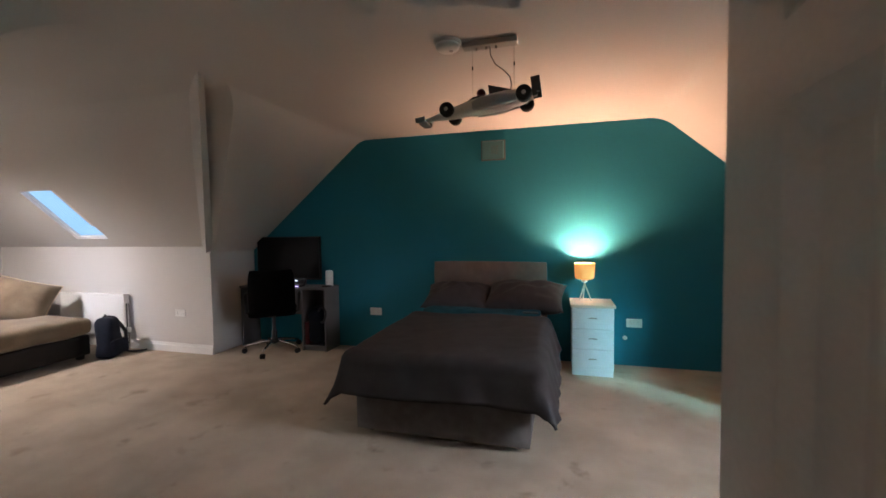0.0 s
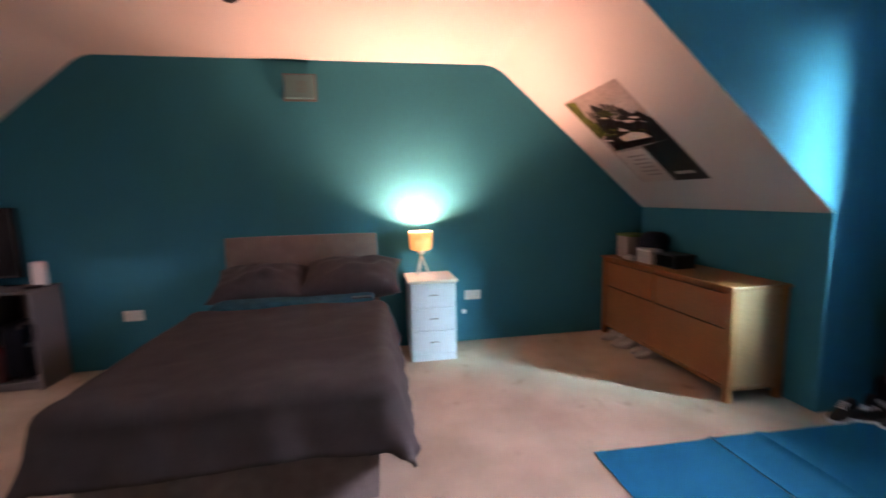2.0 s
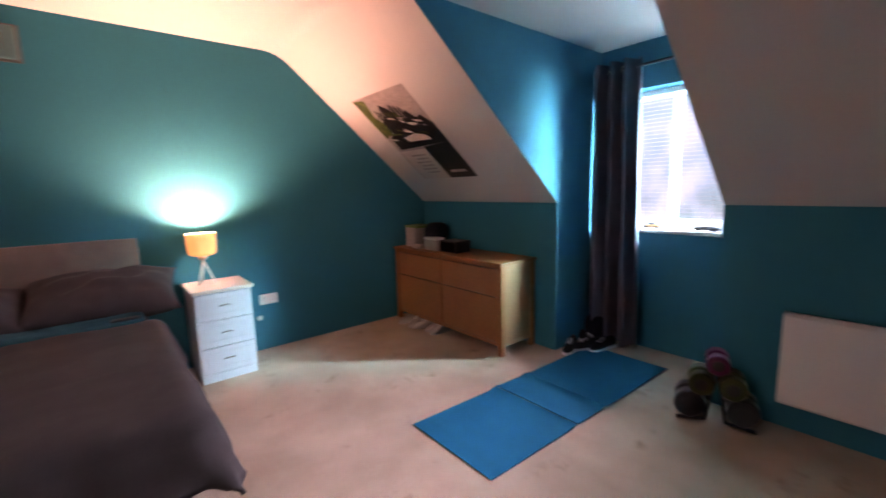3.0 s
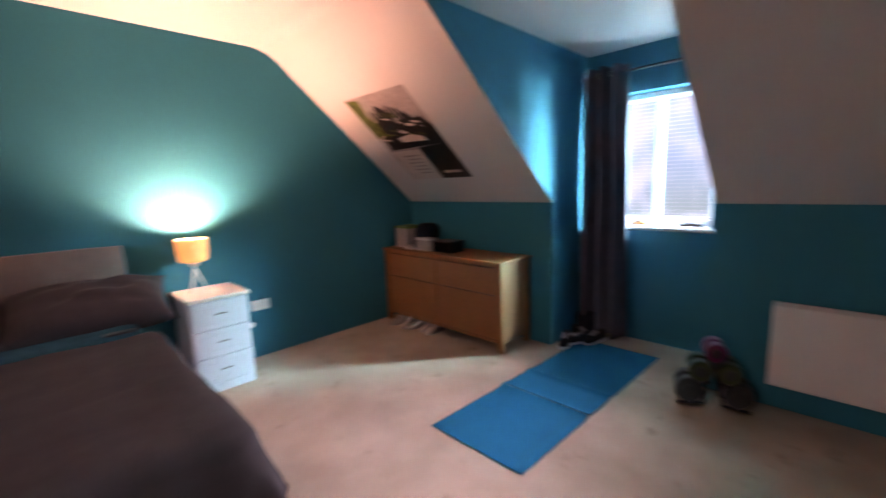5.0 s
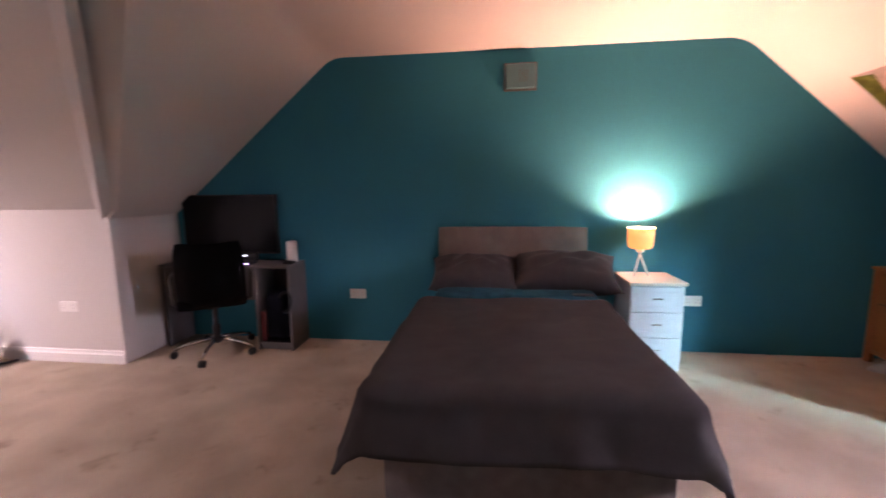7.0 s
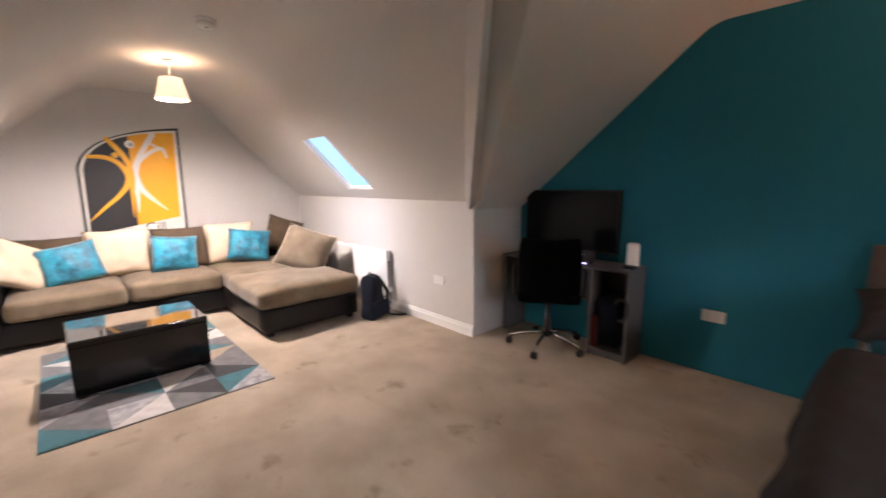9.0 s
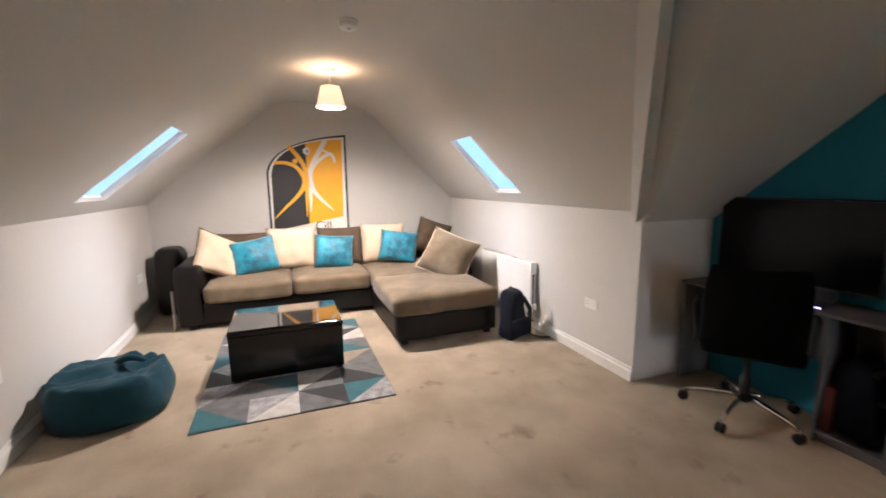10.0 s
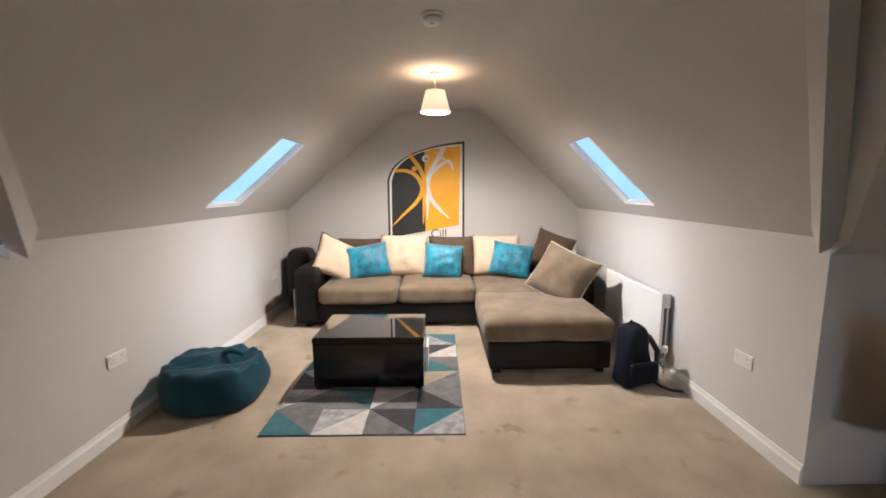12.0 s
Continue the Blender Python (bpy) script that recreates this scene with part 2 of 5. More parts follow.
def door_wall():
    bm = bmesh.new()
    full = profile(bed_left, ZK, bed_right, ZR)
    top_l = [p for p in full if p[0] < DX0]
    top_r = [p for p in full if p[0] > DX1]
    prism(bm, top_l + [(DX0, ZC), (DX0, 0)], 1, YD - T, YD)
    prism(bm, [(DX1, 0), (DX1, ZC)] + top_r, 1, YD - T, YD)
    prism(bm, [(DX0, DH), (DX0, ZC), (DX1, ZC), (DX1, DH)], 1, YD - T, YD)
    return setting("wall_south", bm, M_WHITE, "off-white wall with the doorway", "wall")


door_wall()

# landing behind the doorway
bm = bmesh.new()
box(bm, (-1.6, YD - 1.8, 0), (-1.5, YD - T, ZC))
box(bm, (0.9, YD - 1.8, 0), (1.0, YD - T, ZC))
box(bm, (-1.6, YD - 1.9, 0), (1.0, YD - 1.8, ZC))
setting("wall_landing", bm, M_WHITE, "plain off-white walls of the landing", "wall")
setting("ceiling_landing", boxed((-1.6, YD - 1.9, ZC), (1.0, YD - T - 0.11, ZC + 0.1)), M_WHITE, "plain white ceiling of the landing", "ceiling")


def cheek(name, y0, y1):
    pts = [(XR + T, 0), (XW + T, 0), (XW + T, ZD), (bed_right(ZD) + 0.004, ZD)]
    pts += [(bed_right(z) + 0.004, z) for z in reversed(HEIGHTS) if ZR < z < ZD]
    pts += [(XR + 0.004, ZR + 0.001), (XR + T, ZR + 0.001)]
    return setting(name, prism(bmesh.new(), pts, 1, y0, y1), M_TEAL, "teal painted cheek of the dormer", "wall")


cheek("wall_cheek_north", YB, YB + 0.10)
cheek("wall_cheek_south", YA - 0.10, YA)
setting("ceiling_dormer", boxed((bed_right(ZD) + 0.002, YA - 0.1, ZD), (XW + T, YB + 0.1, ZD + 0.08)), M_WHITE, "flat white dormer ceiling", "ceiling")

WY0, WY1, WZ0, WZ1 = 1.40, 2.27, 0.955, 2.02      # dormer window opening
bm = bmesh.new()
box(bm, (XW, YA, 0), (XW + 0.28, YB, WZ0))
box(bm, (XW, YA, WZ1), (XW + 0.28, YB, ZD))
box(bm, (XW, YA, WZ0), (XW + 0.28, WY0, WZ1))
box(bm, (XW, WY1, WZ0), (XW + 0.28, YB, WZ1))
setting("wall_east", bm, M_TEAL, "teal painted window wall of the dormer", "wall")


def valley_box(name, low, high, sign):
    """Plaster boxing that hangs along the valley between the two roofs."""
    bm = bmesh.new()
    rows = []
    for k in (0.0, 0.25, 0.5, 0.75, 1.0):
        p = Vector(low).lerp(Vector(high), k)
        w = 0.10 - 0.06 * k
        rows.append([(p.x - 0.12, p.y + sign * 0.02, p.z + 0.20), (p.x - 0.004, p.y, p.z), (p.x, p.y + sign * w, p.z + 0.05), (p.x - 0.05, p.y + sign * w, p.z + 0.20)])
    sheet(bm, rows)
    bm.verts.ensure_lookup_table()
    bm.faces.new([bm.verts[k] for k in range(4)])
    return setting(name, bm, M_WHITE, "narrow plaster boxing along the roof valley", "trim")


valley_box("trim_valley_north", (XL, YK - 0.05, 1.157), (-2.42, 1.80, 2.446), 1)
valley_box("trim_valley_south", (XL, YD + 0.085, 1.157), (-2.42, 1.05, 2.446), -1)


# skirting boards
def skirting(name, axis, lo, hi, at, inward, material, label):
    h, d = 0.105, 0.016 * inward
    pts = [(at, 0), (at, h), (at + d * 0.35, h), (at + d * 0.6, h - 0.022), (at + d, h - 0.034), (at + d, 0)]
    return setting(name, prism(bmesh.new(), pts, axis, lo, hi), material, label, "baseboard")


skirting("baseboard_1", 0, XS, XL - 0.0, YK, -1, M_TRIM, "white moulded skirting board")
skirting("baseboard_2", 0, XS, DX0 - 0.08, YD, 1, M_TRIM, "white moulded skirting board")
bm = prism(bmesh.new(), [(XS, 0), (XS, 0.105), (XS + 0.006, 0.105), (XS + 0.010, 0.083), (XS + 0.016, 0.071), (XS + 0.016, 0)], 1, YD + 0.016, YK - 0.016)
setting("baseboard_3", bm, M_TRIM, "white moulded skirting board", "baseboard")


# ---- more materials ----
M_DUVET = mat("grey_cotton", (0.052, 0.048, 0.047), 0.95, spec=0.08, vary=0.15, scale=9, fine=320, bump=0.35, depth=0.002, sheen=0.0)
M_DIVAN = mat("grey_divan_fabric", (0.155, 0.140, 0.132), 0.95, spec=0.12, vary=0.2, scale=14, fine=420, bump=0.4, sheen=0.1)
M_HEAD = mat("taupe_upholstery", (0.175, 0.145, 0.128), 0.9, spec=0.12, vary=0.15, scale=10, fine=380, bump=0.35, sheen=0.15)
M_PILLOW = mat("charcoal_cotton", (0.050, 0.045, 0.047), 0.95, spec=0.15, vary=0.18, scale=12, fine=320, bump=0.35, sheen=0.05)
M_SHEET = mat("teal_cotton", (0.014, 0.078, 0.112), 0.9, spec=0.12, vary=0.25, scale=16, fine=260, bump=0.4)
M_MATTRESS = mat("cream_ticking", (0.55, 0.48, 0.40), 0.9, vary=0.1, scale=20, fine=200)
M_CHEST = mat("grey_white_lacquer", (0.58, 0.60, 0.66), 0.45, vary=0.05, scale=7, fine=160, bump=0.05)
M_CHEST_TOP = mat("cream_laminate", (0.72, 0.64, 0.54), 0.45, vary=0.06, scale=9, fine=160, bump=0.05)
M_CHROME = mat("chrome", (0.75, 0.75, 0.76), 0.16, 1.0, vary=0.05, bump=0.0)
M_STEEL = mat("brushed_steel", (0.50, 0.48, 0.45), 0.38, 1.0, vary=0.12, scale=4, fine=220, bump=0.1)
M_BLACK = mat("black_plastic", (0.007, 0.007, 0.008), 0.5, vary=0.15, scale=8, fine=200, bump=0.08)
M_SCREEN = mat("dark_screen", (0.005, 0.005, 0.006), 0.22, vary=0.05, bump=0.0, spec=0.12)
M_MESH = mat("black_chair_fabric", (0.0022, 0.0022, 0.0022), 0.95, spec=0.04, vary=0.2, scale=14, fine=400, bump=0.5)
M_DESK = mat("grey_laminate", (0.115, 0.110, 0.112), 0.5, vary=0.08, scale=8, fine=160, bump=0.06)
M_DESK_IN = mat("dark_wood_laminate", (0.035, 0.022, 0.018), 0.55, vary=0.2, scale=10, fine=120)
M_PLASTIC = mat("white_plastic", (0.78, 0.77, 0.74), 0.35, vary=0.03, scale=6, bump=0.03)
M_GREY_PLASTIC = mat("pale_grey_plastic", (0.40, 0.39, 0.37), 0.45, vary=0.06, scale=6, bump=0.05)
M_DARK_GREY = mat("dark_grey_plastic", (0.09, 0.085, 0.08), 0.5, vary=0.1, scale=6)
M_VENT = mat("dull_teal_plastic", (0.070, 0.185, 0.205), 0.5, vary=0.08, scale=6, bump=0.05)
M_FRAME = mat("white_window_plastic", (0.72, 0.76, 0.80), 0.4, vary=0.03, scale=4, bump=0.02)
M_SLAT = mat("thin_grey_slat", (0.80, 0.82, 0.84), 0.6, vary=0.02, bump=0.0)
M_FROST = mat("frosted_acrylic", (0.76, 0.73, 0.66), 0.35, vary=0.06, scale=8, bump=0.03)
M_OAK = mat("oak_veneer", (0.31, 0.118, 0.030), 0.48, vary=0.18, scale=3, fine=70, bump=0.12, second=(0.22, 0.080, 0.020), patch=0.6)
M_OAK_END = mat("pale_oak", (0.34, 0.165, 0.075), 0.5, vary=0.14, scale=3, fine=70, bump=0.12)
M_LEATHER = mat("dark_brown_leather", (0.009, 0.007, 0.0065), 0.42, spec=0.3, vary=0.25, scale=10, fine=180, bump=0.35, depth=0.002)
M_CORD = mat("taupe_cord", (0.235, 0.180, 0.120), 0.95, spec=0.12, vary=0.25, scale=5, fine=200, bump=0.5, depth=0.003, sheen=0.15,
             second=(0.15, 0.112, 0.072), patch=0.4)
M_CREAM = mat("cream_cord", (0.74, 0.59, 0.43), 0.95, spec=0.12, vary=0.10, scale=6, fine=220, bump=0.5, depth=0.003, sheen=0.05)
M_BROWN = mat("brown_cord", (0.120, 0.086, 0.056), 0.95, spec=0.12, vary=0.18, scale=7, fine=220, bump=0.5, depth=0.003, sheen=0.05)
M_VELVET = mat("teal_crushed_velvet", (0.010, 0.300, 0.45), 0.42, vary=0.3, scale=11, fine=70, bump=0.7, depth=0.010, sheen=0.35,
               second=(0.002, 0.090, 0.150), patch=0.26)
M_GLOSS = mat("black_gloss_panel", (0.004, 0.0038, 0.0038), 0.12, spec=0.4, vary=0.1, scale=5, bump=0.02)
M_GLASS_TOP = mat("black_glass", (0.012, 0.011, 0.010), 0.04, vary=0.05, bump=0.0, coat=1.0)
M_BEAN = mat("petrol_blue_canvas", (0.006, 0.056, 0.086), 0.75, spec=0.2, vary=0.2, scale=6, fine=260, bump=0.35, sheen=0.1)
M_NAVY = mat("navy_nylon", (0.008, 0.011, 0.021), 0.6, spec=0.12, vary=0.25, scale=14, fine=260, bump=0.4)
M_CURTAIN = mat("dark_grey_curtain", (0.115, 0.115, 0.140), 0.9, spec=0.12, vary=0.12, scale=8, fine=320, bump=0.3)
M_MAT = mat("blue_foam", (0.001, 0.105, 0.195), 0.95, spec=0.05, vary=0.08, scale=5, fine=240, bump=0.35, depth=0.002)
M_RED = mat("dark_red_paint", (0.10, 0.006, 0.008), 0.35, vary=0.1, bump=0.02)
M_PINK = mat("pink_neoprene", (0.110, 0.008, 0.060), 0.32, vary=0.1, bump=0.1)
M_LIME = mat("lime_neoprene", (0.034, 0.048, 0.010), 0.32, vary=0.1, bump=0.1)
M_SILVER = mat("grey_neoprene", (0.026, 0.026, 0.028), 0.32, vary=0.1, bump=0.1)
M_GREEN = mat("green_card", (0.16, 0.30, 0.06), 0.6, vary=0.2, scale=12)
M_CARD = mat("pale_card", (0.45, 0.40, 0.37), 0.6, vary=0.12, scale=12)
M_ORANGE_TOY = mat("orange_plastic", (0.60, 0.20, 0.04), 0.4, vary=0.1)
M_RUBBER = mat("black_rubber", (0.013, 0.013, 0.013), 0.8, vary=0.2, fine=160, bump=0.3)
M_BLACKOUT = mat("charcoal_wall_vinyl", (0.022, 0.021, 0.022), 0.55, vary=0.08, scale=5, bump=0.05)
M_AMBER = mat("orange_wall_vinyl", (0.90, 0.42, 0.003), 0.5, vary=0.05, scale=5, bump=0.05)
M_VINYD_WHITE = mat("white_wall_vinyl", (0.80, 0.76, 0.70), 0.5, vary=0.04, scale=5, bump=0.05)


def shade_material(name, color, strength, glow):
    """Lit lampshade fabric: opaque, with emission standing in for bulb light that shows through."""
    m = bpy.data.materials.new(name)
    m.use_nodes = True
    n, l = m.node_tree.nodes, m.node_tree.links
    p = n["Principled BSDF"]
    tc = n.new("ShaderNodeTexCoord")
    w = n.new("ShaderNodeTexNoise")
    w.inputs["Scale"].default_value = 160
    l.new(tc.outputs["Object"], w.inputs["Vector"])
    r = n.new("ShaderNodeMapRange")
    r.inputs["To Min"].default_value, r.inputs["To Max"].default_value = strength * 0.85, strength * 1.1
    l.new(w.outputs["Fac"], r.inputs["Value"])
    p.inputs["Base Color"].default_value = (*color, 1)
    p.inputs["Roughness"].default_value = 0.9
    p.inputs["Emission Color"].default_value = (*glow, 1)
    l.new(r.outputs["Result"], p.inputs["Emission Strength"])
    return m


M_SHADE_BED = shade_material("orange_lit_shade", (0.75, 0.50, 0.20), 0.6, (1.0, 0.42, 0.085))
M_SHADE_PENDANT = shade_material("cream_lit_shade", (0.85, 0.78, 0.66), 0.50, (1.0, 0.76, 0.46))
M_LED = mat("violet_led", (0.5, 0.4, 0.9), 0.4, vary=0.0, bump=0.0, emit=4.0, emit_color=(0.60, 0.45, 1.0))
M_LED_WHITE = mat("white_led", (0.8, 0.85, 0.9), 0.4, vary=0.0, bump=0.0, emit=3.0, emit_color=(0.80, 0.88, 1.0))

M_PANE = bpy.data.materials.new("window_glass")
M_PANE.use_nodes = True
pn = M_PANE.node_tree.nodes["Principled BSDF"]
pn.inputs["Base Color"].default_value = (0.96, 0.98, 1.0, 1)
pn.inputs["Roughness"].default_value = 0.02
pn.inputs["Transmission Weight"].default_value = 1.0
pn.inputs["IOR"].default_value = 1.05


def outside_material(name, low, high, cloud, strength):
    m = bpy.data.materials.new(name)
    m.use_nodes = True
    n, l = m.node_tree.nodes, m.node_tree.links
    n.remove(n["Principled BSDF"])
    e = n.new("ShaderNodeEmission")
    l.new(e.outputs[0], n["Material Output"].inputs[0])
    tc = n.new("ShaderNodeTexCoord")
    sep = n.new("ShaderNodeSeparateXYZ")
    l.new(tc.outputs["Object"], sep.inputs[0])
    base = n.new("ShaderNodeValToRGB")
    base.color_ramp.elements[0].position, base.color_ramp.elements[1].position = 0.0, 1.0
    base.color_ramp.elements[0].color, base.color_ramp.elements[1].color = (*low, 1), (*high, 1)
    mr = n.new("ShaderNodeMapRange")
    mr.inputs["From Min"].default_value, mr.inputs["From Max"].default_value = -4.0, 10.0
    l.new(sep.outputs["Z"], mr.inputs["Value"])
    l.new(mr.outputs["Result"], base.inputs["Fac"])
    w = n.new("ShaderNodeTexNoise")
    w.inputs["Scale"].default_value, w.inputs["Detail"].default_value = 0.16, 4
    l.new(tc.outputs["Object"], w.inputs["Vector"])
    r = n.new("ShaderNodeValToRGB")
    r.color_ramp.elements[0].position, r.color_ramp.elements[1].position = 0.42, 0.60
    l.new(w.outputs["Fac"], r.inputs["Fac"])
    mx = n.new("ShaderNodeMix")
    mx.data_type = "RGBA"
    l.new(r.outputs["Color"], mx.inputs[0])
    l.new(base.outputs["Color"], mx.inputs[6])
    mx.inputs[7].default_value = (*cloud, 1)
    l.new(mx.outputs[2], e.inputs["Color"])
    e.inputs["Strength"].default_value = strength
    return m


M_OUTSIDE = outside_material("cloudy_distance", (0.42, 0.58, 0.48), (0.52, 0.76, 0.98), (0.84, 0.96, 1.0), 0.56)
M_SKY_PANEL = outside_material("blue_sky", (0.40, 0.70, 0.93), (0.40, 0.70, 0.93), (0.47, 0.76, 0.96), 0.88)


# ---- more helpers ----
def base_of(ob):
    m = ob.matrix_basis.copy()
    while ob.parent is not None:
        ob = ob.parent
        m = ob.matrix_basis @ m
    return m


def wpart(name, bm, material, parent, label="", smooth=False):
    """A part whose mesh is given in world places."""
    bmesh.ops.transform(bm, matrix=base_of(parent).inverted(), verts=bm.verts[:])
    return part(name, bm, material, parent, label, smooth)


def pillow_mesh(w, h, t, n=14, pinch=0.07, seed=0, crease=0.006):
    """A stuffed cushion that stands on its lower edge: width along x, thickness along y, height along z."""
    bm = bmesh.new()
    sides = []
    for s in (-1, 1):
        grid = []
        for j in range(n + 1):
            row = []
            for i in range(n + 1):
                u, v = 2 * i / n - 1, 2 * j / n - 1
                x = w / 2 * u * (1 - pinch * (1 - v * v))
                z = h / 2 * v * (1 - pinch * (1 - u * u))
                y = t / 2 * max(0.0, (1 - abs(u) ** 2.6)) ** 0.55 * max(0.0, (1 - abs(v) ** 2.6)) ** 0.55
                y += crease * noise.noise(Vector((u * 2.6 + seed, v * 2.6, s * 3.1 + seed))) * (1 - u * u) * (1 - v * v) * 3
                if s < 0 or (abs(u) < 1 and abs(v) < 1):
                    row.append(bm.verts.new((x, s * y, z + h / 2)))
                else:
                    row.append(sides[0][j][i])
            grid.append(row)
        sides.append(grid)
        for j in range(n):
            for i in range(n):
                bm.faces.new((grid[j][i], grid[j][i + 1], grid[j + 1][i + 1], grid[j + 1][i]))
    return bm


def piping_mesh(w, h, pinch=0.07, r=0.006, n=10):
    bm = bmesh.new()
    pts = []
    for a, b in (((-1, -1), (1, -1)), ((1, -1), (1, 1)), ((1, 1), (-1, 1)), ((-1, 1), (-1, -1))):
        for k in range(n):
            u, v = a[0] + (b[0] - a[0]) * k / n, a[1] + (b[1] - a[1]) * k / n
            pts.append((w / 2 * u * (1 - pinch * (1 - v * v)), 0, h / 2 * v * (1 - pinch * (1 - u * u)) + h / 2))
    pts.append(pts[0])
    return tube(bm, pts, r, 6)


def soft_box(lo, hi, bevel, puff=0.0, cuts=6, seed=0.0, wobble=0.0):
    """A rounded, stuffed block; puff raises the middle of its top."""
    bm = boxed(lo, hi)
    bmesh.ops.subdivide_edges(bm, edges=bm.edges[:], cuts=cuts, use_grid_fill=True)
    c = [(a + b) / 2 for a, b in zip(lo, hi)]
    hw = [(b - a) / 2 for a, b in zip(lo, hi)]
    for v in bm.verts:
        d = Vector([v.co[i] - c[i] for i in range(3)])
        inner = Vector([max(-hw[i] + bevel, min(hw[i] - bevel, d[i])) for i in range(3)])
        out = d - inner
        if out.length > 1e-6:
            out = out.normalized() * bevel
        q = inner + out
        u, w = q.x / hw[0], q.y / hw[1]
        if q.z > 0:
            q.z += puff * (1 - u ** 4) * (1 - w ** 4)
        if wobble:
            q += wobble * noise.noise_vector(Vector(c) + q * 3.5 + Vector((seed, seed, 0)))
        v.co = Vector(c) + q
    return bm


# ---- windows ----
def roof_window(name, line, rect, sign):
    x0, x1, za, zb = rect
    ya, yb = line(za), line(zb)
    up = Vector((0, yb - ya, zb - za)).normalized()
    out = Vector((0, sign * abs(up.z), abs(up.y)))
    win = thing(name, pose((x0 + x1) / 2, ya, za), "open-view roof window with white lining and pale frame", "window")
    tagged(win, kind="structure")
    a, b = Vector((0, ya, za)), Vector((0, yb, zb))

    def bar(nm, pa, pb, xa, xb, d0, d1, material):
        bm = bmesh.new()
        vs = []
        for x in (xa, xb):
            for p in (pa, pb):
                for d in (d0, d1):
                    vs.append(bm.verts.new(Vector((x, 0, 0)) + p + out * d))
        for q in ((0, 1, 3, 2), (4, 6, 7, 5), (0, 4, 5, 1), (2, 3, 7, 6), (0, 2, 6, 4), (1, 5, 7, 3)):
            bm.faces.new([vs[i] for i in q])
        return wpart(nm, bm, material, win)

    f = 0.004
    bar("window_frame", a - up * 0.02, a + up * f, x0 - 0.02, x1 + 0.02, 0.031, 0.06, M_TRIM)
    bar("window_frame", b - up * f, b + up * 0.02, x0 - 0.02, x1 + 0.02, 0.031, 0.06, M_TRIM)
    bar("window_frame", a, b, x0 - 0.02, x0 + f, 0.031, 0.06, M_TRIM)
    bar("window_frame", a, b, x1 - f, x1 + 0.02, 0.031, 0.06, M_TRIM)
    pane = bar("pane", a, b, x0, x1, 0.034, 0.040, M_PANE)
    pane.visible_shadow = False
    bar("side_lining", a + (b - a) * 0.27, b, x1 - 0.045, x1, 0.006, 0.030, M_TRIM)
    return win


roof_window("window_2", arm_right, SKY_R, 1)
roof_window("window_3", arm_left, SKY_L, -1)


def dormer_window():
    win = thing("window_1", pose(XW + 0.2, (WY0 + WY1) / 2, WZ0), "white casement window with a half-clear slatted blind", "window")
    tagged(win, kind="structure")
    x0, x1 = XW + 0.19, XW + 0.25
    f = 0.055
    for lo, hi in (((x0, WY0, WZ0), (x1, WY1, WZ0 + f)), ((x0, WY0, WZ1 - f), (x1, WY1, WZ1)),
                   ((x0, WY0, WZ0 + f), (x1, WY0 + f, WZ1 - f)), ((x0, WY1 - f, WZ0 + f), (x1, WY1, WZ1 - f)),
                   ((x0, 1.845 - 0.024, WZ0 + f), (x1, 1.845 + 0.024, WZ1 - f))):
        wpart("window_frame", boxed(lo, hi, 0.006, 1), M_FRAME, win)
    for y0, y1 in ((WY0 + f, 1.821), (1.869, WY1 - f)):
        p = wpart("pane", boxed((x0 + 0.025, y0, WZ0 + f), (x0 + 0.031, y1, WZ1 - f)), M_PANE, win)
        p.visible_shadow = False
    wpart("window_sill", boxed((XW - 0.035, WY0 - 0.04, WZ0 - 0.022), (x0, WY1 + 0.04, WZ0 + 0.004), 0.006), M_TRIM, win, "white painted window board")
    blind = thing("venetian_blind", pose(XW + 0.14, 1.835, WZ1), "white slatted blind lowered over the window", "blind")
    wpart("head_rail", boxed((XW + 0.115, WY0 + 0.01, WZ1 - 0.045), (XW + 0.165, WY1 - 0.01, WZ1 - 0.004), 0.004), M_PLASTIC, blind)
    z = WZ1 - 0.065
    while z > WZ0 + 0.09:
        bm = boxed((-0.0025, WY0 + 0.012, -0.0004), (0.0025, WY1 - 0.012, 0.0004))
        bmesh.ops.transform(bm, matrix=pose(XW + 0.14, 0, z, 0, 2, 0), verts=bm.verts[:])
        wpart("slat", bm, M_SLAT, blind)
        z -= 0.030
    wpart("bottom_rail", boxed((XW + 0.127, WY0 + 0.012, WZ0 + 0.062), (XW + 0.153, WY1 - 0.012, WZ0 + 0.078), 0.003), M_PLASTIC, blind)
    for y in (WY0 + 0.15, WY1 - 0.15):
        wpart("cord", tube(bmesh.new(), [(XW + 0.14, y, WZ1 - 0.03), (XW + 0.14, y, WZ0 + 0.07)], 0.0012, 5), M_PLASTIC, blind)


dormer_window()
bm = boxed((60, -60, -12), (60.2, 60, 45))
tagged(finish("backdrop", bm, M_OUTSIDE), "pale cloudy sky over distant greenery", "backdrop", kind="structure")


bm = boxed((-60.2, -60, -12), (-60, 60, 45))
tagged(finish("backdrop", bm, M_SKY_PANEL), "plain pale blue daylight sky", "backdrop", kind="structure")


